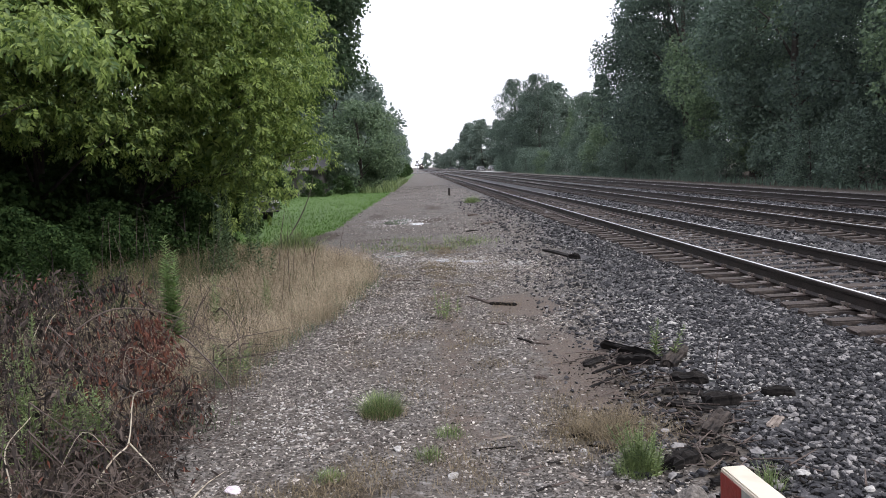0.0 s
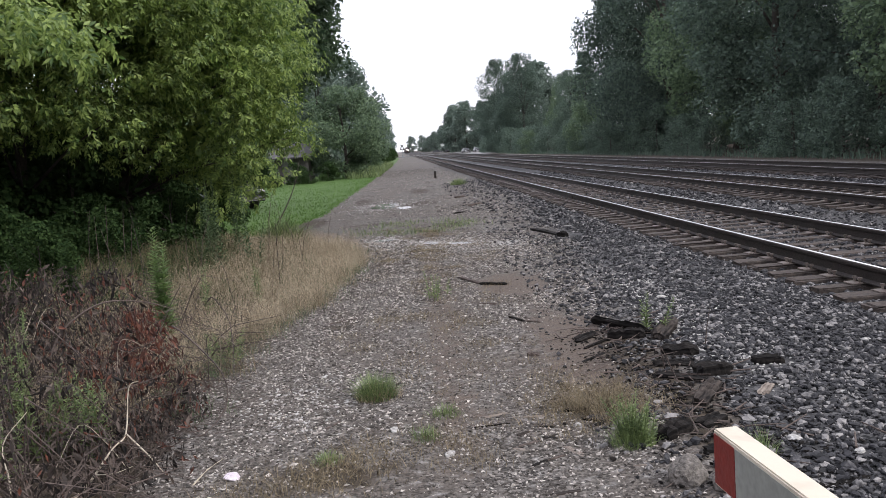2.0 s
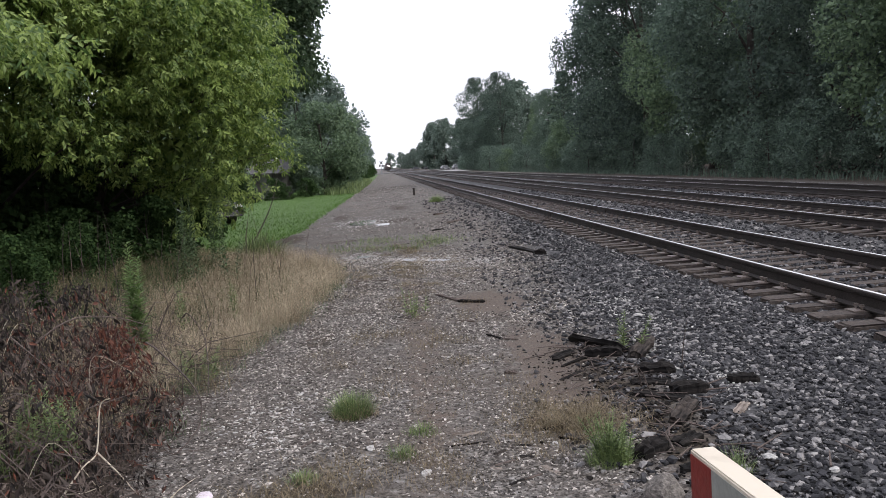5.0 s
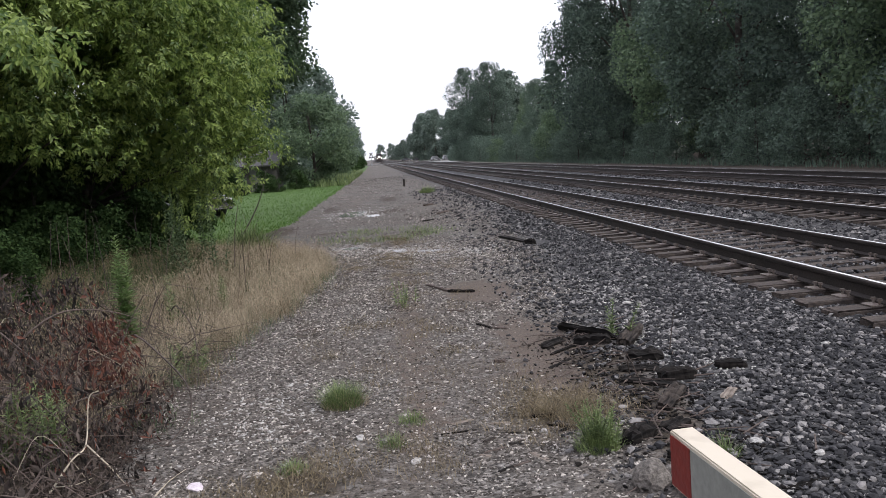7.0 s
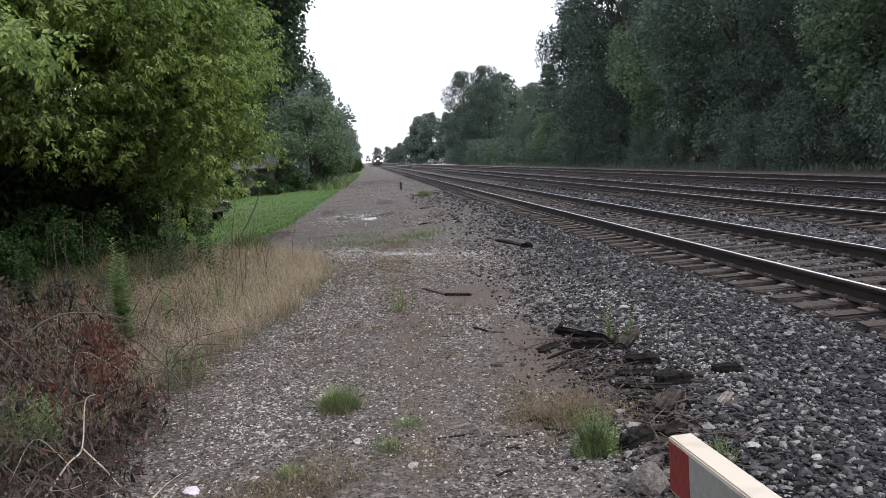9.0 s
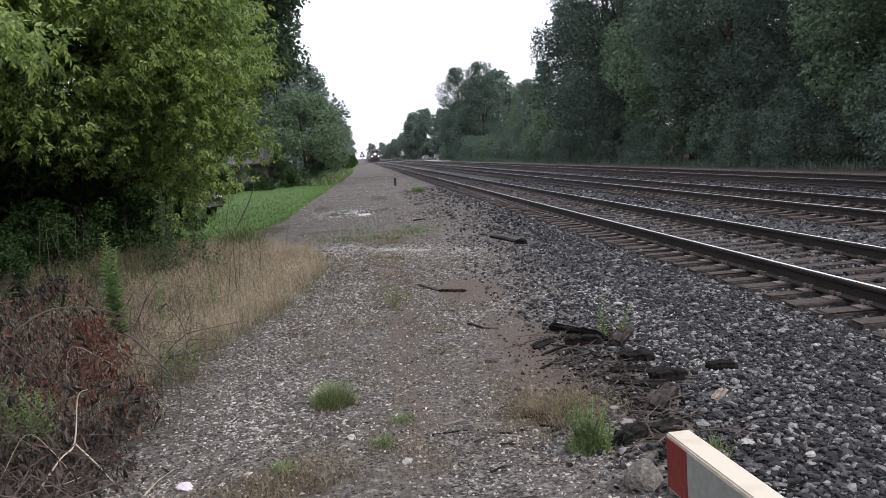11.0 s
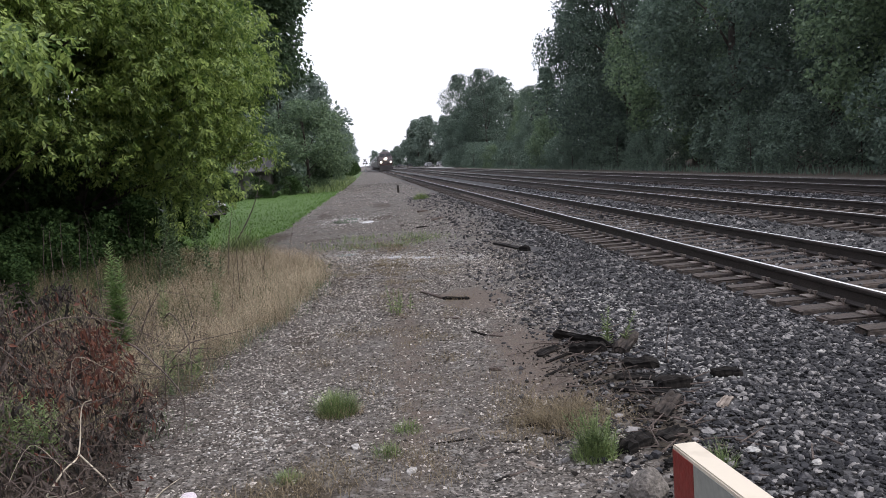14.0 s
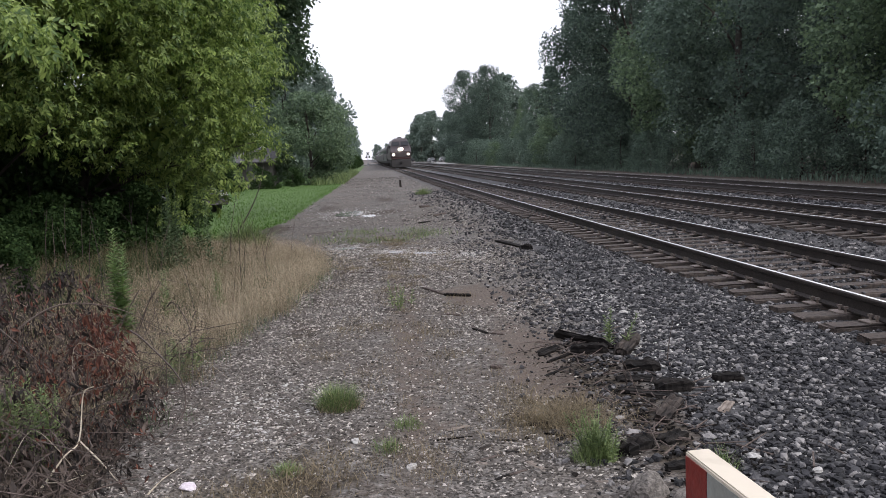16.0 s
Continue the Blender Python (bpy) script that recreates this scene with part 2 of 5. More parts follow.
# ---- mesh helpers ----
def mesh_of(name, verts, faces, mat):
    """A mesh from arrays; faces all have the same number of corners."""
    verts, faces = np.asarray(verts, np.float32), np.asarray(faces, np.int32)
    me = bpy.data.meshes.new(name)
    me.vertices.add(len(verts))
    me.vertices.foreach_set("co", verts.ravel())
    k = faces.shape[1]
    me.loops.add(faces.size)
    me.loops.foreach_set("vertex_index", faces.ravel())
    me.polygons.add(len(faces))
    me.polygons.foreach_set("loop_start", np.arange(0, faces.size, k, dtype=np.int32))
    me.polygons.foreach_set("use_smooth", [False] * len(faces))
    me.update(calc_edges=True)
    me.materials.append(mat)
    return me


def part(name, bm, mat, parent=None, label="", smooth=False):
    me = bpy.data.meshes.new(name)
    bm.to_mesh(me)
    bm.free()
    me.materials.append(mat)
    if smooth:
        me.polygons.foreach_set("use_smooth", [True] * len(me.polygons))
    ob = new(name, me)
    if parent:
        ob.parent = parent
    return tagged(ob, label)


def child(name, me, parent, label=""):
    ob = new(name, me)
    ob.parent = parent
    return tagged(ob, label)


def box(bm, lo, hi, bevel=0.0, m=None):
    """A box from corner to corner, with bevelled edges, turned by m."""
    c, s = (Vector(lo) + Vector(hi)) / 2, Vector(hi) - Vector(lo)
    made = bmesh.ops.create_cube(bm, size=1.0)["verts"]
    for v in made:
        v.co = Vector((v.co.x * s.x, v.co.y * s.y, v.co.z * s.z)) + c
    if m is not None:
        for v in made:
            v.co = m @ v.co
    if bevel:
        edges = list({e for v in made for e in v.link_edges})
        bmesh.ops.bevel(bm, geom=edges, offset=bevel, segments=2, affect="EDGES")
    return bm


def boxed(lo, hi, bevel=0.0, m=None):
    return box(bmesh.new(), lo, hi, bevel, m)


def disc(bm, centre, radius, depth, axis="Y", segments=20):
    """A round plate or drum along an axis."""
    turn = {"X": Euler((0, radians(90), 0)), "Y": Euler((radians(90), 0, 0)), "Z": Euler((0, 0, 0))}[axis].to_matrix().to_4x4()
    bmesh.ops.create_cone(bm, cap_ends=True, segments=segments, radius1=radius, radius2=radius, depth=depth, matrix=Matrix.Translation(centre) @ turn)
    return bm


def tube(bm, points, radii, sides=7):
    """A tapered round stem through points."""
    rings = []
    for i, p in enumerate(points):
        p = Vector(p)
        d = (Vector(points[min(i + 1, len(points) - 1)]) - Vector(points[max(i - 1, 0)])).normalized()
        a = d.cross(Vector((0.31, 0.95, 0.07))).normalized()
        b = d.cross(a)
        rings.append([bm.verts.new(p + radii[i] * (math.cos(2 * math.pi * k / sides) * a + math.sin(2 * math.pi * k / sides) * b)) for k in range(sides)])
    for lower, upper in zip(rings, rings[1:]):
        for k in range(sides):
            bm.faces.new((lower[k], lower[(k + 1) % sides], upper[(k + 1) % sides], upper[k]))
    bm.faces.new(rings[0][::-1])
    bm.faces.new(rings[-1])
    return bm


def unit(v):
    return v / np.maximum(np.linalg.norm(v, axis=-1, keepdims=True), 1e-9)


def kites(base, way, normal, length, width):
    """Leaf-shaped quads: each from its base along way, lying across normal, slightly folded."""
    side = unit(np.cross(way, normal))
    length, width = np.asarray(length)[:, None], np.asarray(width)[:, None]
    mid = base + way * length * 0.45
    v = np.stack([base, mid + side * width / 2, base + way * length - normal * length * 0.15, mid - side * width / 2], 1)
    n = len(base)
    return v.reshape(-1, 3), np.arange(4 * n).reshape(n, 4)


def blades(base, height, lean, width):
    """Bent grass blades, two segments each, as triangles."""
    n = len(base)
    ang = rng.uniform(0, 2 * math.pi, n)
    way = np.stack([np.cos(ang), np.sin(ang), 0 * ang], 1)
    side = np.stack([-np.sin(ang), np.cos(ang), 0 * ang], 1) * (width / 2)[:, None]
    up = np.array([0, 0, 1.0])
    mid = base + way * (lean * height * 0.35)[:, None] + up * (height * 0.6)[:, None]
    tip = base + way * (lean * height)[:, None] + up * height[:, None]
    v = np.stack([base - side, base + side, mid + side * 0.7, mid - side * 0.7, tip], 1).reshape(-1, 3)
    k = np.arange(n)[:, None] * 5
    f = np.concatenate([k + [0, 1, 2], k + [0, 2, 3], k + [3, 2, 4]])
    return v, f


def pebbles(centres, size, flat=0.6, chips=False):
    """Angular stones, each a squashed and jittered icosahedron; chips: smaller ones with eight faces."""
    g = (1 + 5 ** 0.5) / 2
    ico = unit(np.array([(-1, g, 0), (1, g, 0), (-1, -g, 0), (1, -g, 0), (0, -1, g), (0, 1, g), (0, -1, -g), (0, 1, -g), (g, 0, -1), (g, 0, 1), (-g, 0, -1), (-g, 0, 1)], float))
    tri = np.array([(0, 11, 5), (0, 5, 1), (0, 1, 7), (0, 7, 10), (0, 10, 11), (1, 5, 9), (5, 11, 4), (11, 10, 2), (10, 7, 6), (7, 1, 8), (3, 9, 4), (3, 4, 2), (3, 2, 6), (3, 6, 8), (3, 8, 9), (4, 9, 5), (2, 4, 11), (6, 2, 10), (8, 6, 7), (9, 8, 1)])
    if chips:
        ico = np.array([(1, 0, 0), (-1, 0, 0), (0, 1, 0), (0, -1, 0), (0, 0, 1), (0, 0, -1)], float)
        tri = np.array([(0, 2, 4), (2, 1, 4), (1, 3, 4), (3, 0, 4), (2, 0, 5), (1, 2, 5), (3, 1, 5), (0, 3, 5)])
    n, k = len(centres), len(ico)
    v = ico[None] * rng.uniform(0.68, 1.22, (n, k, 1)) + rng.normal(0, 0.22 if chips else 0.12, (n, k, 3))
    v = v * np.stack([rng.uniform(0.8, 1.55, n), rng.uniform(0.55, 1.0, n), rng.uniform(0.7, 1.1, n) * flat], 1)[:, None]
    ang, tip = rng.uniform(0, 2 * math.pi, n), rng.normal(0, 0.5, n)
    c, s = np.cos(tip)[:, None], np.sin(tip)[:, None]
    y, z = v[..., 1] * c - v[..., 2] * s, v[..., 1] * s + v[..., 2] * c
    c, s = np.cos(ang)[:, None], np.sin(ang)[:, None]
    v = np.stack([v[..., 0] * c - y * s, v[..., 0] * s + y * c, z], -1) * np.asarray(size)[:, None, None] / 2 + centres[:, None]
    return v.reshape(-1, 3), (tri[None] + k * np.arange(n)[:, None, None]).reshape(-1, 3)


# ---- the lie of the land ----
TRACKS = (5.24, 9.28, 13.74)
RAIL_TOP = 0.30
BALLAST_TOP = 0.06


def smooth(a, b, x):
    t = np.clip((np.asarray(x, float) - a) / (b - a), 0, 1)
    return t * t * (3 - 2 * t)


def ballast_edge(y):
    return np.minimum(0.62 * np.sqrt(np.maximum(y, 1.0)) + 0.02, 3.3)


def wobble(x, y):
    """A gentle unevenness, the same everywhere it is asked for."""
    return 0.5 * np.sin(1.7 * x + 0.6 * y) * np.cos(1.1 * y - 0.4 * x) + 0.3 * np.sin(4.1 * x - 2.3 * y + 1) + 0.2 * np.cos(6.3 * y + 2.9 * x)


def lie(x, y):
    x, y = np.asarray(x, float), np.asarray(y, float)
    e = ballast_edge(y)
    rise = BALLAST_TOP * smooth(e - 0.1, e + 0.9, x) * (1 - smooth(15.6, 17.6, x))
    hump = 0.06 * np.exp(-(((x - e - 0.15) / 0.35) ** 2)) * smooth(60, 20, y)
    berm = 0.16 * smooth(-1.6, -3.2, x) * (1 - smooth(14, 20, y))
    rough = 0.012 * wobble(x, y) + 0.02 * wobble(0.4 * x, 0.4 * y) * (1 - smooth(e, e + 0.6, x))
    return rise + hump + berm + np.where(np.abs(x) < 40, rough, 0)


def lawn_edge(y):
    return np.interp(y, [0, 17, 20, 22.5, 25, 33, 46, 90, 140, 400], [-9, -8, -3.4, -2.9, -2.5, -2.4, -2.1, -1.5, -0.8, 0.4])


def dry_edge(y):
    """The border between the path and the weeds and brush beside it."""
    return np.interp(y, [0, 4.3, 5.3, 6.3, 7.2, 8.7, 9.9, 11.5, 13.2, 15.0, 16.2, 18], [-1.35, -1.45, -1.5, -1.6, -1.66, -1.45, -1.1, -0.95, -0.8, -0.95, -1.6, -3.2])


def ground():
    xs = np.unique(np.concatenate([[-3000, -900, -300, -120, -60, -40, -30, -24, -20], np.arange(-18, -6, 0.6), np.arange(-6, 7, 0.16), np.arange(7, 24, 0.5), [26, 30, 40, 60, 120, 300, 900, 3000]]))
    ys = np.unique(np.concatenate([[-600, -200, -80, -40, -20, -10, -5], np.arange(-2, 3, 0.5), np.arange(3, 24, 0.16), np.arange(24, 60, 0.6), np.arange(60, 160, 4), np.geomspace(160, 4500, 24)]))
    gx, gy = np.meshgrid(xs, ys)
    v = np.stack([gx, gy, lie(gx, gy)], -1).reshape(-1, 3)
    i = (np.arange(len(ys) - 1)[:, None] * len(xs) + np.arange(len(xs) - 1)).ravel()
    me = mesh_of("ground", v, np.stack([i, i + 1, i + 1 + len(xs), i + len(xs)], 1), M["ground"])
    x, y = v[:, 0], v[:, 1]
    ballast = smooth(-0.45, 0.75, (x - ballast_edge(y)) / (1 + np.clip(y, 0, 60) / 22)) * (1 - smooth(16.0, 18.0, x))
    brush = smooth(0.2, -0.5, x - dry_edge(y)) * (1 - smooth(18, 20, y))
    wood = smooth(17, 19.5, x)
    sand = 0.95 * np.exp(-(((x - 1.25) / 0.5) ** 2 + ((y - 10.3) / 1.0) ** 2)) + 1.0 * np.exp(-(((x - 1.36) / 0.4) ** 2 + ((y - 6.8) / 2.1) ** 2))
    # the middle of the path, worn verge scars and the dull track farther on
    sand = sand + 0.62 * np.exp(-(((x - 0.12 - 0.02 * y) / 0.28) ** 2)) * smooth(3.5, 5, y) * smooth(21, 15, y) + 0.42 * smooth(19, 24, y) * smooth(-0.15, 0.25, wobble(0.5 * x, 0.13 * y)) * smooth(0.3, -0.5, x - ballast_edge(y))
    turf = smooth(0.25, -0.25, x - lawn_edge(y)) * smooth(16.5, 18.5, y) * smooth(330, 240, y)
    mould = 0.62 * np.exp(-(((x - 1.66) / 0.26) ** 4)) * smooth(3.5, 4.2, y) * (1 - smooth(6.6, 7.6, y))
    ballast = ballast * (1 - mould)
    scar = 0.75 * np.exp(-(((x + 0.5) / 0.45) ** 2 + ((y - 4.4) / 0.28) ** 2)) + 1.0 * np.exp(-(((x + 2.6) / 0.6) ** 2 + ((y - 22.3) / 2.0) ** 2)) + 0.9 * np.exp(-(((x - 0.5) / 0.9) ** 2 + ((y - 27.5) / 1.3) ** 2)) + 0.7 * np.exp(-(((x + 0.9) / 0.8) ** 2 + ((y - 20.6) / 0.5) ** 2))
    scar = scar + 0.68 * np.exp(-(((x - 1.0) / 0.45) ** 2 + ((y - 19.0) / 0.9) ** 2)) + 0.7 * np.exp(-(((x + 1.5) / 0.5) ** 2 + ((y - 31) / 2.5) ** 2)) + 0.68 * np.exp(-(((x - 0.7) / 0.7) ** 2 + ((y - 36) / 3.5) ** 2)) + 0.66 * np.exp(-(((x + 0.4) / 0.35) ** 2 + ((y - 12.2) / 0.9) ** 2)) + 0.66 * np.exp(-(((x + 0.75) / 0.25) ** 2 + ((y - 8.8) / 1.2) ** 2))
    col = np.stack([ballast, np.maximum.reduce([brush, wood, mould, scar]), np.clip(sand, 0, 1), turf], 1).astype(np.float32)
    me.color_attributes.new("cover", "FLOAT_COLOR", "POINT").data.foreach_set("color", col.ravel())
    me.polygons.foreach_set("use_smooth", [True] * len(me.polygons))
    tagged(new("ground", me), "gravel service path beside dark ballast with turf edges", "ground", kind="structure")


ground()


# ---- railway tracks ----
def rail_mesh(y0, y1):
    """One rail: foot, web and head, with a worn bright top as its second material."""
    side = [(0.07, 0), (0.07, 0.012), (0.016, 0.03), (0.012, 0.115), (0.036, 0.13), (0.0375, 0.153), (0.0355, 0.1625), (0.029, 0.1685), (0.017, 0.1715)]
    ring = [(x, z) for x, z in side] + [(-x, z) for x, z in reversed(side)]
    ys = [y0, y1]
    bm = bmesh.new()
    rows = [[bm.verts.new((x, y, z)) for x, z in ring] for y in ys]
    n = len(ring)
    for k in range(n):
        f = bm.faces.new((rows[0][k], rows[0][(k + 1) % n], rows[1][(k + 1) % n], rows[1][k]))
        f.material_index = 1 if 7 <= k <= 8 else 0
        f.smooth = 5 <= k <= 11
    bm.faces.new(rows[0][::-1])
    bm.faces.new(rows[1])
    me = bpy.data.meshes.new("rail")
    bm.to_mesh(me)
    bm.free()
    me.materials.append(M["steel"])
    me.materials.append(M["railhead"])
    return me


def tie_mesh(seed):
    bm = boxed((-1.3, -0.115, -0.17), (1.3, 0.115, 0), 0.012)
    r = random.Random(seed)
    for v in bm.verts:
        v.co += Vector((r.uniform(-0.03, 0.03), r.uniform(-0.008, 0.008), r.uniform(-0.006, 0.004)))
    me = bpy.data.meshes.new("tie")
    bm.to_mesh(me)
    bm.free()
    me.materials.append(M["tie"])
    return me


def plate_mesh():
    """A tie plate with its four spikes."""
    bm = boxed((-0.18, -0.09, 0), (0.18, 0.09, 0.014), 0.003)
    for x in (-0.085, 0.085):
        for y in (-0.05, 0.05):
            box(bm, (x - 0.009, y - 0.009, 0), (x + 0.009, y + 0.009, 0.06))
            box(bm, (x - 0.02, y - 0.015, 0.045), (x + 0.02, y + 0.015, 0.065))
    me = bpy.data.meshes.new("tie_plate")
    bm.to_mesh(me)
    bm.free()
    me.materials.append(M["plate"])
    return me


def tracks():
    rail, ties, plate = rail_mesh(-60, 1500), [tie_mesh(k) for k in range(5)], plate_mesh()
    r = random.Random(4)
    tie_top = RAIL_TOP - 0.172 - 0.014
    for n, x in enumerate(TRACKS):
        t = tagged(new("railway_track"), "straight railway track with rusty rails and bright worn tops", "railway track", "parallel tracks", "structure")
        t.location = (x, 0, 0)
        for side in (-0.7525, 0.7525):
            child("rail", rail, t).location = (side, 0, RAIL_TOP - 0.172)
        for side, y in (((-0.7525, 22.4), (0.7525, 22.4)), ((-0.7525, 18.9), (0.7525, 30.6)), ())[n]:
            bm = bmesh.new()
            for q in (-1, 1):
                box(bm, (side + q * 0.026 - 0.012, y - 0.45, RAIL_TOP - 0.135), (side + q * 0.026 + 0.012, y + 0.45, RAIL_TOP - 0.05), 0.004)
            part("joint_bar", bm, M["steel"], t, "bolted steel joint bar")
        count = (170, 90, 60)[n]
        first = (4.0, 8.0, 14.0)[n]
        for k in range(count):
            y = first + 0.49 * k
            ob = child("tie", ties[k % 5], t)
            ob.location = (r.uniform(-0.05, 0.05), y, tie_top + r.uniform(-0.006, 0.004))
            ob.rotation_euler = (0, 0, r.uniform(-0.02, 0.02))
            if k < (70, 40, 0)[n]:
                for side in (-0.7525, 0.7525):
                    child("tie_plate", plate, t).location = (side, y, tie_top)
        # the ties farther on, joined
        far = np.arange(first + 0.49 * count, 420, 0.49)
        lo, hi = np.array([-1.3, -0.115, tie_top - 0.1]), np.array([1.3, 0.115, tie_top])
        corner = np.array([(a, b, c) for a in (0, 1) for b in (0, 1) for c in (0, 1)])
        v = (lo + corner * (hi - lo))[None] + np.stack([0 * far, far, 0 * far], 1)[:, None]
        q = np.array([(1, 3, 7, 5), (0, 1, 5, 4), (0, 2, 3, 1), (2, 6, 7, 3), (4, 5, 7, 6)])
        f = (q[None] + 8 * np.arange(len(far))[:, None, None]).reshape(-1, 4)
        tagged(child("far_ties", mesh_of("far_ties", v.reshape(-1, 3), f, M["tie"]), t), kind="stuff")


tracks()


# ---- loose stone ----
def in_view(x, y):
    """The stretch beside the path where stones can be told apart."""
    return (x < 0.66 * y + 1.0) & (x > -0.52 * y - 0.8)


def scatter(n, x0, x1, y0, y1, power=1.0):
    """Random places, thicker towards y0."""
    u = rng.uniform(0, 1, n) ** power
    return rng.uniform(x0, x1, n), y0 + (y1 - y0) * u


# broken tie wood beside the ballast: two ends, width, height, tilt
WOOD = (((1.66, 7.46), (1.97, 6.74), 0.055, 0.14, 0.5), ((1.62, 6.78), (1.90, 6.66), 0.10, 0.14, 0), ((1.95, 6.50), (2.22, 7.02), 0.16, 0.15, 0.25), ((1.84, 6.10), (2.10, 6.04), 0.14, 0.12, 0.1), ((1.90, 5.50), (2.16, 5.52), 0.14, 0.13, 0), ((1.66, 5.55), (1.98, 5.28), 0.10, 0.07, 0), ((1.68, 4.84), (1.94, 5.24), 0.12, 0.12, 0.35), ((2.38, 5.67), (2.58, 5.63), 0.10, 0.10, 0), ((1.36, 6.92), (1.57, 7.04), 0.10, 0.07, 0.3), ((1.32, 4.36), (1.50, 4.48), 0.13, 0.12, 0), ((1.56, 4.46), (1.74, 4.60), 0.10, 0.08, 0.2), ((1.46, 4.10), (1.70, 4.14), 0.09, 0.06, 0), ((1.29, 6.30), (1.52, 6.44), 0.05, 0.03, 0), ((1.72, 5.82), (1.98, 5.74), 0.09, 0.07, 0.3))


def clear_of_wood(x, y):
    ok = np.ones(len(x), bool)
    for a, b, w, h, tilt in WOOD:
        for s in (0.15, 0.5, 0.85):
            ok &= (x - a[0] - s * (b[0] - a[0])) ** 2 + (y - a[1] - s * (b[1] - a[1])) ** 2 > 0.13 ** 2
    for c, d, r in ((1.27, 3.82, 0.18), (1.42, 3.66, 0.13), (2.5, 16.0, 0.3), (2.62, 15.5, 0.3), (2.74, 15.0, 0.3), (2.84, 14.6, 0.3), (2.2, 5.07, 0.13), (1.74, 4.71, 0.08)):
        ok &= (x - c) ** 2 + (y - d) ** 2 > r * r
    return ok


def ballast_stones():
    xs, ys, ss = [], [], []
    for n, x0, x1, y0, y1, s0, s1 in ((33000, 1.0, 4.9, 3.2, 9, 0.018, 0.043), (20000, 1.4, 7.0, 9, 17, 0.024, 0.046), (11000, 4.6, 12.5, 8, 24, 0.035, 0.065), (9000, 2.2, 16, 17, 45, 0.045, 0.08), (8000, 1.7, 4.0, 15, 42, 0.03, 0.06)):
        x, y = scatter(n, x0, x1, y0, y1)
        keep = in_view(x, y) & ((0.5 - np.where(y < 9, 0.95, 1.3) * rng.uniform(0, 1, n) ** 1.6) * (1 + y / 22) < x - ballast_edge(y)) & (((x - 1.36) / 0.3) ** 2 + ((y - 6.8) / 1.8) ** 2 > rng.uniform(0, 1, n)) & clear_of_wood(x, y)
        for c in TRACKS:
            # the rails and the ties' tops stay clear
            keep &= (np.abs(np.abs(x - c) - 0.7525) > 0.12)
            keep &= ~((np.abs(x - c) < 1.30) & (np.abs(((y - 4.0 + 0.245) % 0.49) - 0.245) < 0.125) & (rng.uniform(0, 1, n) < np.where(np.abs(x - c) < 0.68, 0.4, 0.72)))
        xs.append(x[keep]), ys.append(y[keep]), ss.append(rng.uniform(s0, s1, n)[keep] * rng.choice([0.5, 0.75, 1, 1, 1.5], keep.sum()))
    x, y, s = (np.concatenate(a) for a in (xs, ys, ss))
    at = np.stack([x, y, lie(x, y) + 0.2 * s + np.where(np.abs(x - TRACKS[0]) < 0.68, 0.03, 0)], 1)
    for some, chips in ((y < 9.5, False), (y >= 9.5, True)):
        v, f = pebbles(at[some], s[some] * (1.2 if chips else 1), 0.78, chips)
        tagged(new("ballast_stones", mesh_of("ballast_stones", v, f, M["ballast"])), "dark grey crushed stone ballast round the tracks", "ballast", kind="stuff")


def path_stones():
    x, y = scatter(130000, -2.2, 2.4, 3.2, 16.5, 1.3)
    keep = in_view(x, y) & (x < ballast_edge(y) + 0.1) & (x > dry_edge(y) - 0.2) & (wobble(0.8 * x, 0.8 * y) + rng.normal(0, 0.5, len(x)) > -0.25)
    keep &= rng.uniform(0, 1, len(x)) > 0.45 * np.exp(-(((x - 0.12 - 0.02 * y) / 0.26) ** 2)) * (y < 16) * (y > 5.6)
    keep &= (((x - 1.25) / 0.45) ** 2 + ((y - 10.3) / 0.9) ** 2 > 1) & (((x - 1.36) / 0.38) ** 2 + ((y - 6.8) / 2.0) ** 2 > rng.uniform(0, 1.1, len(x)))
    fx, fy = scatter(27000, -3.2, 3.6, 13, 80, 2.0)
    fx, fy = np.concatenate([fx, rng.uniform(0.9, 3.0, 9000)]), np.concatenate([fy, 9 + 17 * rng.uniform(0, 1, 9000) ** 1.2])
    far = (fx < ballast_edge(fy) + 0.5) & (fx > np.maximum(lawn_edge(fy), dry_edge(fy) * (fy < 18) - 9 * (fy >= 18))) & (wobble(0.5 * fx, 0.5 * fy) + rng.normal(0, 0.5, len(fx)) > 0)
    x, y = np.concatenate([x[keep], fx[far]]), np.concatenate([y[keep], fy[far]])
    s = rng.uniform(0.008, 0.018, len(x)) * rng.choice([0.8, 1, 1, 1.2, 1.45], len(x)) * (1 + y / 26)
    v, f = pebbles(np.stack([x, y, lie(x, y) + 0.12 * s], 1), s * 1.15, 0.55, True)
    tagged(new("path_gravel", mesh_of("path_gravel", v, f, M["pebble"])), "light grey crushed gravel strewn over the path", "gravel", kind="stuff")


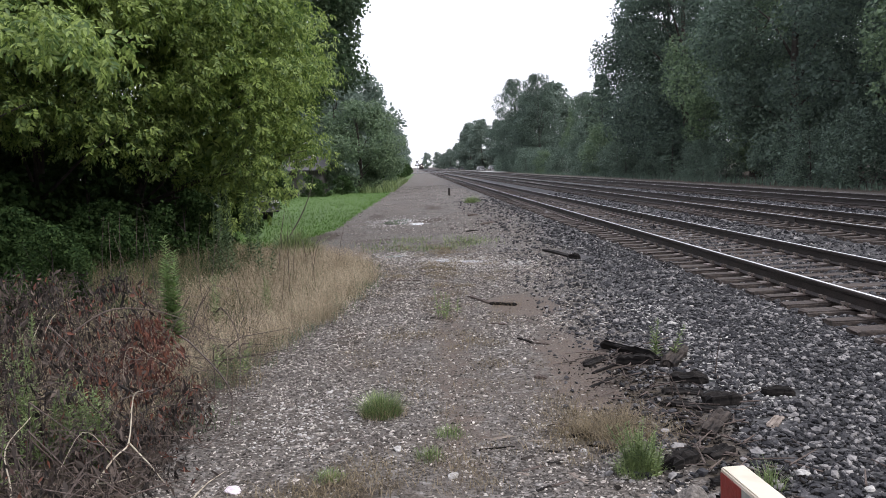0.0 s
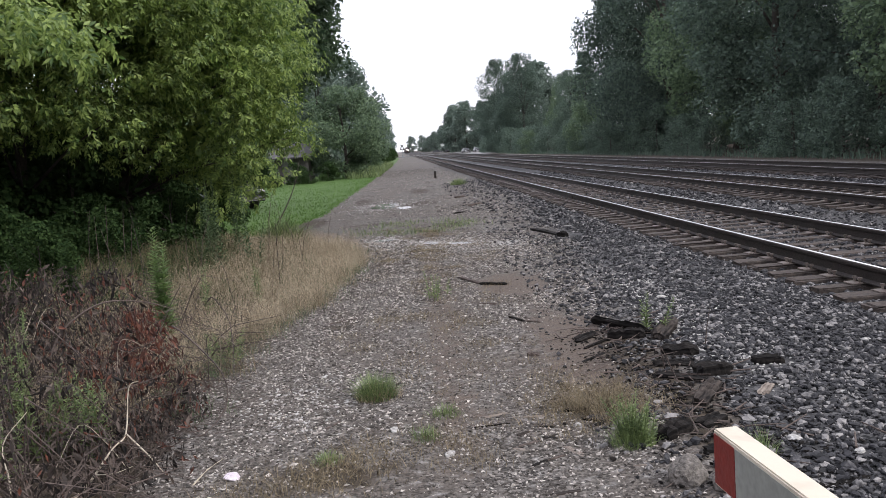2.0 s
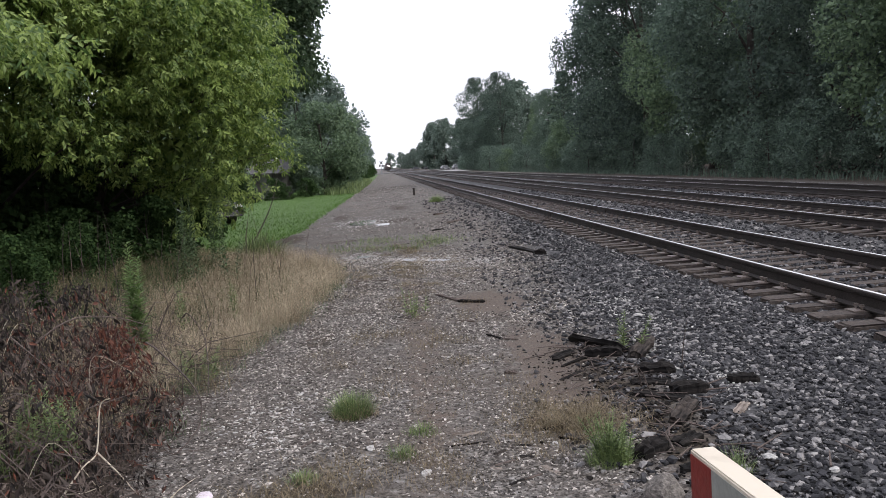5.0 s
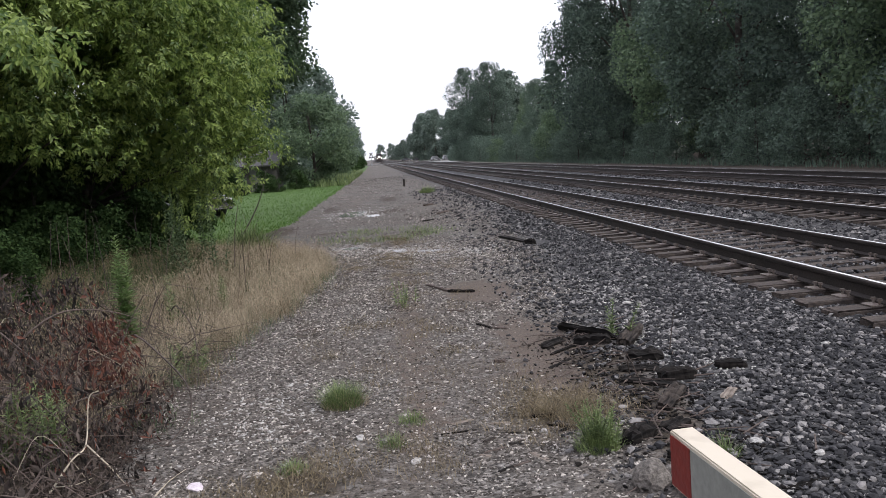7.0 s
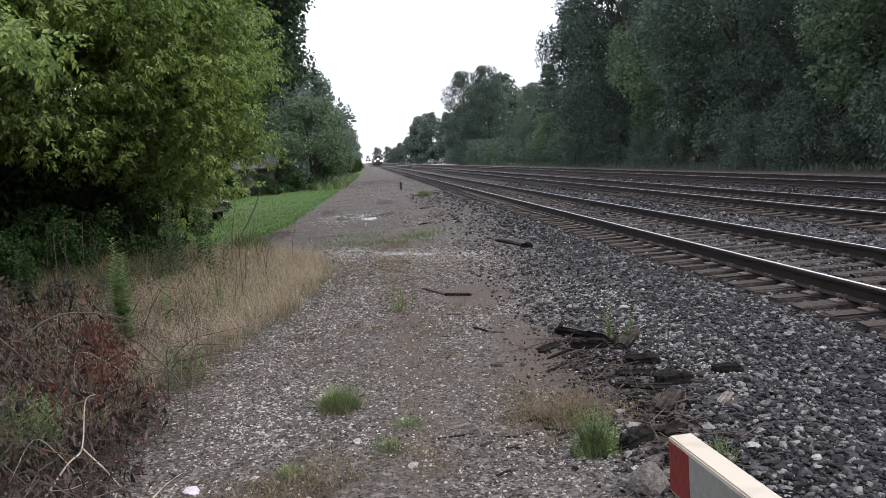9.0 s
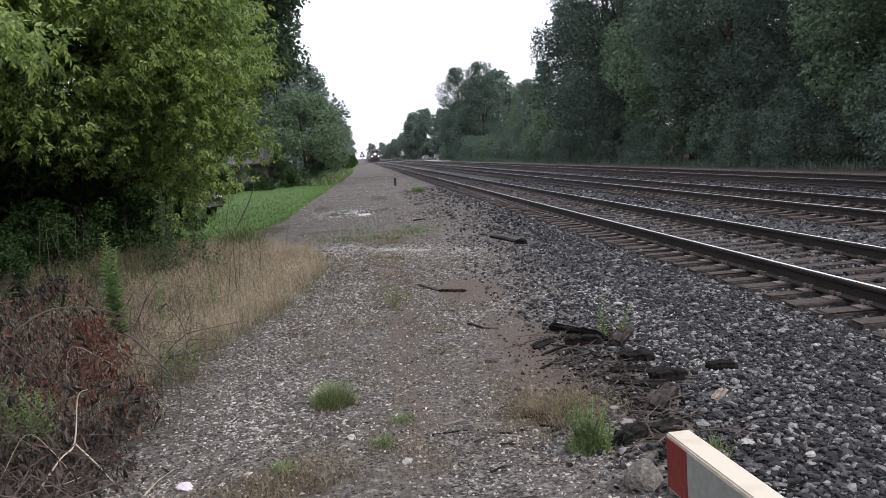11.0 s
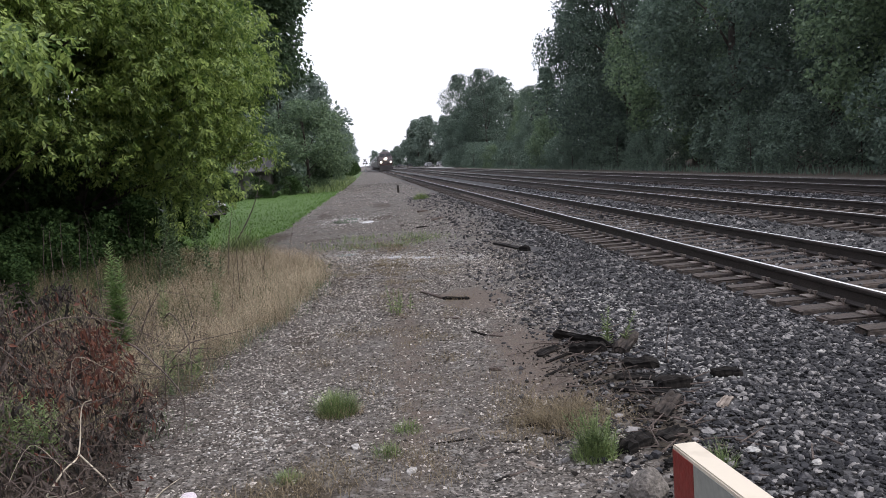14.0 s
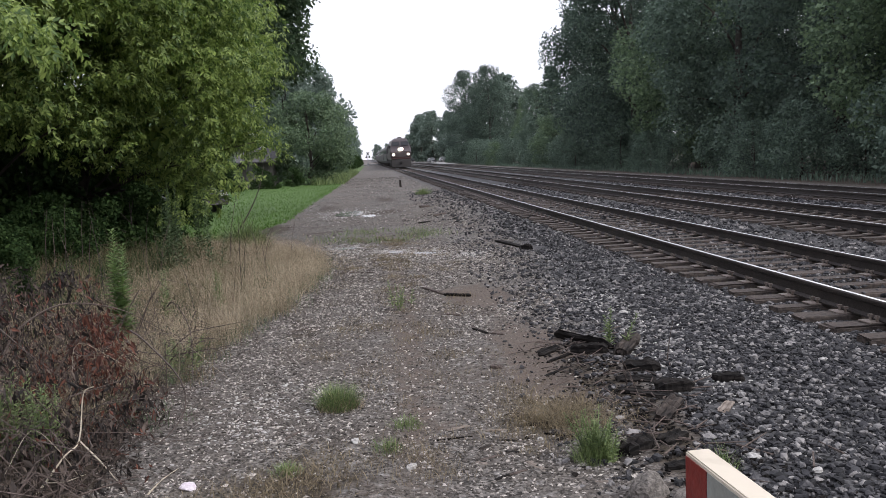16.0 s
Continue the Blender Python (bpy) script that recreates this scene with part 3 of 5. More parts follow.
def pale_gravel():
    px, py = [], []
    for x, y, a, b, n in ((0.95, 15.0, 0.5, 0.9, 520), (-0.5, 16.6, 0.5, 0.9, 380), (0.3, 15.8, 0.5, 0.8, 300), (1.75, 14.6, 0.35, 0.5, 300), (-0.6, 27.4, 1.0, 2.4, 500), (2.55, 8.3, 0.3, 1.3, 900), (2.35, 6.5, 0.28, 1.0, 800), (-0.8, 5.8, 0.45, 0.7, 300)):
        px.append(rng.normal(x, a * 0.6, n)), py.append(rng.normal(y, b * 0.6, n))
    x, y = np.concatenate(px), np.concatenate(py)
    s = rng.uniform(0.010, 0.024, len(x)) * (1 + y / 18)
    v, f = pebbles(np.stack([x, y, lie(x, y) + 0.1 * s], 1), s, 0.5)
    tagged(new("pale_gravel", mesh_of("pale_gravel", v, f, M["pale_stone"])), "pale washed gravel in patches on the path", "gravel", kind="stuff")


ballast_stones()
path_stones()
pale_gravel()


# ---- trees ----
def crown_mesh(name, blobs, leaves, size, mat, r, droop=0.0, sprig=1):
    """Leaves spread over many uneven clumps. blobs: rows of x, y, z, radius; sprig: leaflets on one stalk."""
    blobs = np.asarray(blobs, float)
    share = blobs[:, 3] ** 2
    pick = r.choice(len(blobs), leaves // sprig, p=share / share.sum())
    way = unit(r.normal(0, 1, (len(pick), 3)))
    c = blobs[pick]
    base = c[:, :3] + way * (c[:, 3] * r.uniform(0.5, 1.08, len(pick)) ** 0.6)[:, None] * ((1, 1, 0.8) if sprig == 1 else (1.25, 1.25, 0.6))
    if sprig == 1:
        normal = unit(way * 0.5 + r.normal(0, 0.55, way.shape) + (0, 0, 0.45))
        along = unit(np.cross(normal, r.normal(0, 1, way.shape)) - (0, 0, droop))
        s = size * r.uniform(0.6, 1.3, len(pick))
        v, f = kites(base, along, normal, s, s * 0.72)
    else:
        stalk = unit(way * (0.55, 0.55, 0.3) + r.normal(0, 0.45, way.shape) - (0, 0, 0.35 + droop))
        flank = unit(np.cross(stalk, unit(r.normal(0, 0.35, way.shape) + way * (0.95, 0.95, 0.3) + (0, 0, 0.65))))
        up = unit(np.cross(flank, stalk))
        up = up * np.sign(up[:, 2:] + 1e-6)
        vs, fs, at = [], [], 0
        scale = r.uniform(0.7, 1.25, len(pick))
        for k in range(sprig):
            side = 0 if k == sprig - 1 else (1 if k % 2 else -1)
            pos = base + stalk * (size * scale * (0.5 + 0.55 * (k // 2)))[:, None]
            along = unit(stalk * (1.0 if side == 0 else 0.55) + flank * side * 0.9 - np.array([0, 0, 0.15 + droop * 0.3]) + r.normal(0, 0.15, way.shape))
            ln = size * scale * r.uniform(0.8, 1.15, len(pick))
            v, f = kites(pos, along, up, ln, ln * 0.42)
            vs.append(v), fs.append(f + at)
            at += len(v)
        v, f = np.concatenate(vs), np.concatenate(fs)
    return mesh_of(name, v, f, mat)


def tree_thing(name, height, spread, trunk, blobs_n, leaves, size, mat, seed, base=0.15, droop=0.1, label="", group="", sprig=1, lean=(0, 0), limbs=9, clump=(0.2, 0.38)):
    """A tree at the origin: tapered trunk with limbs, and a crown of clumps from base*height to the top."""
    r = np.random.default_rng(seed)
    t = tagged(new(name), label, "tree", group)
    blobs = []
    for k in range(blobs_n):
        h = base + (1 - base) * (k + r.uniform(0, 1)) / blobs_n
        prof = math.sin(math.pi * min(1, max(0.08, ((h - base) / (1 - base)) ** 0.8 * 0.92 + 0.06))) ** 0.6
        a, d = r.uniform(0, 2 * math.pi), spread * prof * r.uniform(0.25, 1.0) ** 0.6
        rad = spread * r.uniform(*clump) * (0.65 + 0.5 * prof)
        blobs.append((math.cos(a) * d + lean[0] * h, math.sin(a) * d + lean[1] * h, min(h * height, height - rad * 0.6), rad))
    bm = bmesh.new()
    top = height * 0.8
    pts = [(lean[0] * s + 0.12 * trunk * 4 * math.sin(5 * s), lean[1] * s, top * s - 0.1 * (s == 0)) for s in (0, 0.04, 0.2, 0.45, 0.7, 1)]
    tube(bm, pts, [trunk * q for q in (1.5, 1.1, 0.95, 0.7, 0.45, 0.12)], 10)
    part("trunk", bm, M["bark"], t, smooth=True)
    for b in blobs[:: max(1, blobs_n // limbs)]:
        s = min(0.9, max(0.12, (b[2] / top) * 0.62))
        start = Vector((lean[0] * s, lean[1] * s, top * s))
        end = Vector(b[:3])
        middle = start.lerp(end, 0.5) + Vector((0, 0, 0.08 * height * (0.4 if end.z > start.z else -0.2)))
        part("limb", tube(bmesh.new(), [start, middle, end], [trunk * 0.38, trunk * 0.22, trunk * 0.06], 6), M["bark"], t, smooth=True)
    child("crown", crown_mesh("crown", blobs, leaves, size, mat, r, droop, sprig), t)
    return t


def put(ob, x, y, turn=0.0, scale=1.0):
    ob.matrix_basis = pose(x, y, float(lie(x, y)) - 0.03, 0, 0, turn) @ Matrix.Scale(scale, 4)
    return ob


def egg_tree(name, label, group, foot, centre, radii, hull, clump, leaves, size, mat, sprig, seed, trunk=0.12, boughs=()):
    """A tree at foot whose crown of leaf clumps fills an uneven egg round centre; boughs: reaching branches, as rows of x, y, z, radius."""
    r = np.random.default_rng(seed)
    t = tagged(new(name), label, "tree", group)
    foot = Vector((*foot, float(lie(*foot)) - 0.03))
    t.location = foot
    c, radii = np.array(centre) - np.array(foot), np.array(radii)
    way = unit(r.normal(0, 1, (hull, 3)) + (0.25, -0.3, 0.1))
    out = c + way * radii * r.uniform(0.70, 1.06, (hull, 1)) ** 0.8
    blobs = np.concatenate([out, r.uniform(*clump, (hull, 1))], 1)
    if boughs:
        blobs = np.concatenate([blobs, np.array(boughs) - np.array([*foot, 0])])
    top = Vector(c) + Vector((0, 0, radii[2] * 0.6))
    bend = Vector((top.x * 0.25, top.y * 0.25, top.z * 0.5))
    part("trunk", tube(bmesh.new(), [(0, 0, -0.1), (0.03, 0, 0.4), bend, top], [trunk * q for q in (1.4, 1.0, 0.65, 0.16)], 9), M["bark"], t, smooth=True)
    for b in blobs[:: max(1, len(blobs) // 14)]:
        end = Vector(b[:3])
        start = bend * min(1.0, max(0.4, end.z / max(0.5, bend.z) * 0.5))
        part("limb", tube(bmesh.new(), [start, start.lerp(end, 0.55) + Vector((0, 0, 0.15)), end], [trunk * 0.33, trunk * 0.18, trunk * 0.05], 6), M["bark"], t, smooth=True)
    # Filler leaves in the crown's own material, added inside to block light.
    core = np.concatenate([c + unit(r.normal(0, 1, (60, 3))) * radii * r.uniform(0.2, 0.72, (60, 1)), r.uniform(0.18, 0.3, (60, 1)) * radii.mean()], 1)
    child("inner_foliage", crown_mesh("inner_foliage", core, 4500, 0.2, mat, r, 0.3), t, "large filler leaves inside the crown that block light")
    child("crown", crown_mesh("crown", blobs, leaves, size, mat, r, 0.18, sprig), t)


def box_elder(foot, centre, radii, hull, leaves, seed, boughs=()):
    egg_tree("box_elder", "leafy box elder with drooping bright green compound leaves", "box elders by the path", foot, centre, radii, hull, (0.26, 0.6), leaves, 0.095, M["leaf_near"], 6, seed, 0.12, boughs)


def near_trees():
    lab, grp = "leafy box elder with drooping bright green compound leaves", "box elders by the path"
    box_elder((-6.3, 18.6), (-4.2, 17.8, 4.1), (2.25, 2.6, 2.85), 210, 66000, 11, [(-2.2, 17.2, 2.2, 0.35), (-1.9, 17.6, 2.0, 0.28), (-2.6, 17.0, 1.6, 0.35), (-3.0, 17.2, 1.3, 0.35), (-3.4, 17.0, 1.1, 0.4), (-3.8, 17.0, 0.9, 0.4)])
    box_elder((-7.4, 16.4), (-5.6, 14.8, 5.0), (2.5, 2.4, 2.7), 210, 66000, 12)
    box_elder((-9.0, 13.6), (-6.9, 12.0, 5.5), (2.5, 2.2, 2.6), 190, 60000, 13, [(-4.6, 10.4, 3.7, 0.5), (-4.2, 9.9, 3.55, 0.45), (-3.8, 9.5, 3.4, 0.42), (-3.4, 9.1, 3.25, 0.4), (-3.1, 8.8, 3.1, 0.3), (-4.0, 9.2, 3.3, 0.4), (-4.6, 10.2, 2.7, 0.25)])
    put(tree_thing("box_elder", 8.8, 3.4, 0.14, 80, 30000, 0.13, M["leaf_near"], 14, 0.36, 0.1, lab, grp, 6), -9.8, 16.0)
    egg_tree("maple", "tall dark green maple behind the box elders", "", (-6.4, 31), (-5.7, 31, 9.2), (3.9, 4.0, 6.4), 210, (0.6, 1.1), 80000, 0.16, M["leaf_dark"], 1, 15, 0.26)
    # Maples behind and left of the box elders, added unseen to block skylight.
    put(tree_thing("maple", 13, 4.5, 0.26, 56, 20000, 0.26, M["leaf_dark"], 16, 0.04, 0.1, "broad dark green maple added behind the box elders to block skylight"), -13.5, 25)
    wide = put(tree_thing("maple", 12, 4.6, 0.26, 60, 8000, 0.42, M["leaf_shade"], 18, 0.02, 0.1, "broad dark green maple added behind the box elders to block skylight"), -12.5, 9.5)
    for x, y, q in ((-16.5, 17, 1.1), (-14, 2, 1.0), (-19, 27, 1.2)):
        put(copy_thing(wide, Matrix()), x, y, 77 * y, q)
    # Most of these are added to fill the hollow so that it goes dark.
    low = tree_thing("understorey_shrub", 3.2, 1.7, 0.05, 26, 4500, 0.165, M["leaf_shade"], 17, 0.0, 0.2, "leafy shrub, leaf colour darkened for the shade under the trees", "shrubs under the box elders", limbs=4)
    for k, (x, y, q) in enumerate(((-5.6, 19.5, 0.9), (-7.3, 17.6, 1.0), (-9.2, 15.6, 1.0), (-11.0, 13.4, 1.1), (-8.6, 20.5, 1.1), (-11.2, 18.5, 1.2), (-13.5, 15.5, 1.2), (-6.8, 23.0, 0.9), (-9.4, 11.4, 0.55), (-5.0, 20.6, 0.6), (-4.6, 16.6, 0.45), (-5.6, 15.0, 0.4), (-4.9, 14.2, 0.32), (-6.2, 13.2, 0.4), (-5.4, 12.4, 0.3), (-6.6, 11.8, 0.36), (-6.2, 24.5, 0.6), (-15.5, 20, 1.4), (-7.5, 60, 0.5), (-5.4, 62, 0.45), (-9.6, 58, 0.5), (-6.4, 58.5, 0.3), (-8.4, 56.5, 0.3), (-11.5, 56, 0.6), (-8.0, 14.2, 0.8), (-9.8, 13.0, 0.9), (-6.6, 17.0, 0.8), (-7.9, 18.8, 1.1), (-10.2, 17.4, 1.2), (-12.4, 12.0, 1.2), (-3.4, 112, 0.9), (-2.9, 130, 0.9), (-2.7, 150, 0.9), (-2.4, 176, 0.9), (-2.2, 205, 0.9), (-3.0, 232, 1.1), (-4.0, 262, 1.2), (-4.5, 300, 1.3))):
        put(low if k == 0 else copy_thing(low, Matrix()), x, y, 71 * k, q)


def left_row():
    bushy = put(tree_thing("roadside_tree", 7.2, 3.0, 0.14, 46, 20000, 0.18, M["leaf_row_pale"], 21, 0.05, 0.1, "rounded fresh green tree at the lawn's end", "trees along the lawn"), -4.3, 66)
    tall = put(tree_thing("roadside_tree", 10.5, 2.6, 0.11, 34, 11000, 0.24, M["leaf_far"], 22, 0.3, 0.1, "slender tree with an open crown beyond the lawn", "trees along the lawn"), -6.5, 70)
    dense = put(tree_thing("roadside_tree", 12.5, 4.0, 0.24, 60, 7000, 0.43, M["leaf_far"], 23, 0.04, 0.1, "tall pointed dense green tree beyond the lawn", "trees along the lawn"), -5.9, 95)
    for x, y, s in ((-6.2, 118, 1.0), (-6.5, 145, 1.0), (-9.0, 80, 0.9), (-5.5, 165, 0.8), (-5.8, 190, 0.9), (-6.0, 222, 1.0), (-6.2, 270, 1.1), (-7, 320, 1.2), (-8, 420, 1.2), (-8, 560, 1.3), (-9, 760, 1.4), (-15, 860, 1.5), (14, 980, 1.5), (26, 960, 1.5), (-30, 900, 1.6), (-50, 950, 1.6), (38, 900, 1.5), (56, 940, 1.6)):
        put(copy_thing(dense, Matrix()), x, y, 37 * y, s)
    for x, y, s in ((-11.5, 60, 0.9), (-12, 70, 1.1), (-3.6, 88, 0.6), (-14, 50, 1.0)):
        put(copy_thing(bushy, Matrix()), x, y, 51 * y, s)


def right_row():
    lab, grp = "tall dense woodland tree in shade beyond the tracks", "woodland along the tracks"
    kinds = [tree_thing("woodland_tree", 21, 5.4, 0.32, (120, 95, 120)[k], (54000, 54000, 54000)[k], 0.215, M[("leaf_row", "leaf_row_pale", "leaf_dark_row")[k]], 31 + k, (0.02, 0.05, 0.03)[k], 0.1, lab, grp, clump=(0.16, 0.34)) for k in range(3)]
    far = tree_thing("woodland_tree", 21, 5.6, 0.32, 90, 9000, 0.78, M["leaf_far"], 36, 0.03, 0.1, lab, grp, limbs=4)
    low = tree_thing("woodland_shrub", 6.0, 3.0, 0.1, 50, 6500, 0.22, M["leaf_row"], 41, 0.0, 0.1, "leafy shrub at the woodland's edge", "shrubs along the tracks", limbs=5)
    fresh = tree_thing("woodland_shrub", 6.0, 2.8, 0.1, 40, 8000, 0.2, M["leaf_row_pale"], 42, 0.0, 0.1, "light green leafy shrub at the woodland's edge", "shrubs along the tracks", limbs=5)
    # The last three are unseen behind the camera, added to shade the ground.
    spots = ((25.5, 24, 1.0), (24.5, 34, 1.0), (25.5, 43, 1.05), (24.0, 52, 1.0), (25.5, 62, 1.1), (23.5, 72, 1.05), (24.7, 80, 1.12), (31, 93, 0.8), (27.5, 103, 0.52), (27.0, 116, 0.52), (26.5, 128, 0.58), (28.5, 142, 0.6), (24.5, 163, 0.90), (21.5, 176, 0.92), (29, 172, 0.85), (29, 200, 0.8), (24, 300, 0.85), (21.5, 320, 0.85), (29, 285, 0.8), (29, 250, 0.75), (24, 370, 0.7), (23, 430, 0.65), (22, 520, 0.6), (22, 620, 0.55), (23, 760, 0.5), (34, 30, 0.9), (34, 47, 0.85), (34, 66, 0.9), (35, 84, 0.85), (32, 22, 0.9), (33, 38, 0.95), (33, 57, 0.8), (36, 120, 0.7), (27, 14, 1.0), (29, -2, 0.8), (28, -22, 0.75), (30, -40, 0.9))
    for k, (x, y, q) in enumerate(spots):
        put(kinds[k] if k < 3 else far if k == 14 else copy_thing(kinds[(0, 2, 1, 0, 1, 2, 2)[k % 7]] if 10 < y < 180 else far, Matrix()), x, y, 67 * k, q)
    r = random.Random(5)
    for k in range(36):
        y = 24 + 3.4 * k + r.uniform(-1, 1) + 0.05 * k * k
        x, q = 20.8 + r.uniform(-0.5, 1.2), r.uniform(0.4, 0.8)
        put(low if k == 0 else copy_thing(low, Matrix()), x, y, 83 * k, q)
    put(fresh, 22.2, 97, 0, 1.0)
    put(copy_thing(fresh, Matrix()), 19.8, 128, 120, 0.6)


def pine(x, y, height):
    """A conifer with flat tiers of needled boughs on a straight trunk."""
    r = np.random.default_rng(77)
    t = tagged(new("pine_tree"), "dark pine with layered flat boughs in the woodland", "tree")
    part("trunk", tube(bmesh.new(), [(0, 0, -0.1), (0, 0, height * 0.5), (0, 0, height)], [0.2, 0.13, 0.03], 8), M["bark"], t)
    blobs = []
    for k in range(9):
        z = height * (0.35 + 0.65 * k / 9)
        reach = 2.6 * (1.05 - k / 9)
        for q in range(6):
            a = q * 1.05 + k * 0.7 + r.uniform(-0.2, 0.2)
            end = (math.cos(a) * reach, math.sin(a) * reach, z + 0.25 * reach)
            part("bough", tube(bmesh.new(), [(0, 0, z), end], [0.05, 0.015], 5), M["bark"], t)
            blobs += [(end[0] * s, end[1] * s, z + 0.25 * reach * s, 0.42) for s in (0.55, 0.95)]
    child("needles", crown_mesh("needles", blobs, 7000, 0.26, M["leaf_row"], r, 0.0), t)
    put(t, x, y)


near_trees()
left_row()
pine(24.0, 106, 13.0)
right_row()


# ---- grasses and weeds ----
def grass(name, label, category, x, y, height, width, lean, mat):
    h = rng.uniform(*height, len(x)) * rng.choice([0.7, 1, 1.15], len(x))
    v, f = blades(np.stack([x, y, lie(x, y) - 0.01], 1), h, rng.uniform(*lean, len(x)), rng.uniform(*width, len(x)))
    return tagged(new(name, mesh_of(name, v, f, mat)), label, category, kind="stuff")


def clumped(n, x, y, spread, per):
    """n places in clumps round random ones of x, y."""
    k = rng.integers(0, len(x), n // per)
    return np.repeat(x[k], per) + rng.normal(0, spread, (n // per) * per), np.repeat(y[k], per) + rng.normal(0, spread, (n // per) * per)


def verge():
    y = 5.4 + 11.6 * rng.uniform(0, 1, 5000) ** 0.8
    x = dry_edge(y) + 0.1 * wobble(4 * y, y) - rng.uniform(0.0, 1.0, 5000) ** 1.3 * 1.9 - 0.4 * smooth(8.0, 6, y)
    gx, gy = clumped(52000, x, y, 0.10, 14)
    keep = (gx < dry_edge(gy) + 0.16) & (wobble(2.2 * gx, 2.2 * gy) + rng.normal(0, 0.4, len(gx)) > -0.35)
    gx, gy = gx[keep], gy[keep]
    tall = 0.75 + 0.3 * wobble(1.3 * gx + 2, 1.3 * gy)
    h = rng.uniform(0.12, 0.46, len(gx)) * tall
    v, f = blades(np.stack([gx, gy, lie(gx, gy) - 0.01], 1), h, rng.uniform(0.1, 1.8, len(gx)), rng.uniform(0.0012, 0.0032, len(gx)))
    tip = v.reshape(-1, 5, 3)[:, 4]
    pick = rng.uniform(0, 1, len(tip)) < 0.5
    n = pick.sum()
    way, normal = unit(rng.normal(0, 0.6, (n * 2, 3)) + (0, 0, 0.5)), unit(rng.normal(0, 1, (n * 2, 3)))
    sv, sf = kites(np.repeat(tip[pick], 2, 0) - rng.uniform(0, 0.05, (n * 2, 1)) * (0, 0, 1), way, normal, rng.uniform(0.015, 0.04, n * 2), rng.uniform(0.003, 0.007, n * 2))
    tagged(new("dry_grass", mesh_of("dry_grass", v, f, M["straw"])), "tall dry straw-coloured grass beside the path", "grass", kind="stuff")
    tagged(new("grass_seed_heads", mesh_of("grass_seed_heads", sv, sf, M["straw"])), "feathery pale seed heads of the dry grass", "grass", kind="stuff")
    y = rng.uniform(5.6, 15.5, 260)
    gx, gy = clumped(7000, dry_edge(y) - rng.uniform(-0.12, 0.7, 260), y, 0.1, 26)
    grass("verge_weeds", "dull green weeds along the dry grass's foot", "grass", gx, gy, (0.05, 0.2), (0.0015, 0.004), (0.3, 1.4), M["weed_dull"])
    gx, gy = clumped(6000, dry_edge(y) - rng.uniform(-0.15, 1.2, 260), y, 0.12, 24)
    grass("verge_thatch", "matted brown dead grass at the verge's foot", "grass", gx, gy, (0.05, 0.26), (0.0015, 0.004), (0.5, 2.0), M["thatch"])
    y = rng.uniform(8.2, 17.5, 620)
    x = dry_edge(y) - rng.uniform(1.2, 4.6, 620)
    gx, gy = clumped(17000, x, y, 0.11, 20)
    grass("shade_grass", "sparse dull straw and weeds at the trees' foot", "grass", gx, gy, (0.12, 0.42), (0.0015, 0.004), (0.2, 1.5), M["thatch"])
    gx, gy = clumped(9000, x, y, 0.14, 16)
    grass("shade_weeds", "low weeds at the trees' foot, colour darkened for shade", "grass", gx, gy, (0.06, 0.3), (0.006, 0.014), (0.4, 1.6), M["leaf_shade"])
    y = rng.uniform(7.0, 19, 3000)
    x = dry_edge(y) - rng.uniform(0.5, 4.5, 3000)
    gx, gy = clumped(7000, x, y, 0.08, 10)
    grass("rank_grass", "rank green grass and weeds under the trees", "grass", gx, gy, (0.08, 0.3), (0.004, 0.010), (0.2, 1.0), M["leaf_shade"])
    y = 20 + 70 * rng.uniform(0, 1, 42000) ** 2
    x = lawn_edge(y) - 14 * rng.uniform(0, 1, 42000) ** 1.4 + rng.normal(0, 0.08, 42000)
    grass("lawn", "mown bright green lawn beside the path", "lawn", x, y, (0.03, 0.09), (0.012, 0.03), (0.2, 0.8), M["lawn"])
    y = rng.uniform(62, 112, 6000)
    x = lawn_edge(y) - rng.uniform(-0.2, 2.2, 6000)
    grass("tall_grass", "tall fresh green grass at the lawn's end", "grass", x, y, (0.25, 0.75), (0.02, 0.05), (0.2, 0.9), M["weed"])
    y = rng.uniform(30, 150, 4500)
    x = rng.uniform(18.8, 21, 4500)
    grass("woodland_edge_grass", "rough dull grass along the woodland's edge", "grass", x, y, (0.15, 0.5), (0.02, 0.05), (0.1, 0.6), M["leaf_row"])
    # thin dry growth on the path
    cy = rng.uniform(4.3, 19, 170)
    cx = 0.12 + 0.02 * cy + rng.normal(0, 0.2, 170) + rng.choice([0, 0, 0, -0.7, 0.7], 170)
    gx, gy = clumped(20000, cx, cy, 0.10, 50)
    grass("sparse_grass", "sparse withered grass on the gravel path", "grass", gx, gy, (0.015, 0.07), (0.002, 0.004), (0.5, 1.8), M["thatch"])
    cx, cy = np.array([-0.46, -0.62, -0.3, 1.13, 1.0, 1.25, -0.9, 1.3, 0.9]), np.array([4.5, 4.4, 4.65, 5.3, 5.45, 5.2, 4.2, 5.0, 5.1])
    gx, gy = clumped(7000, cx, cy, 0.17, 100)
    grass("sparse_grass", "matted brown grass on the gravel path", "grass", gx, gy, (0.015, 0.07), (0.002, 0.005), (0.6, 2.2), M["thatch"])
    cx, cy = rng.normal(1.12, 0.17, 40), rng.normal(5.25, 0.2, 40)
    gx, gy = clumped(2600, cx, cy, 0.05, 20)
    grass("sparse_grass", "dry tangled grass beside the rotten wood", "grass", gx, gy, (0.03, 0.12), (0.002, 0.004), (0.5, 2.0), M["thatch"])
    cx, cy = rng.uniform(-1.0, 1.3, 30), rng.uniform(17.5, 20.5, 30)
    gx, gy = clumped(1300, cx, cy, 0.3, 40)
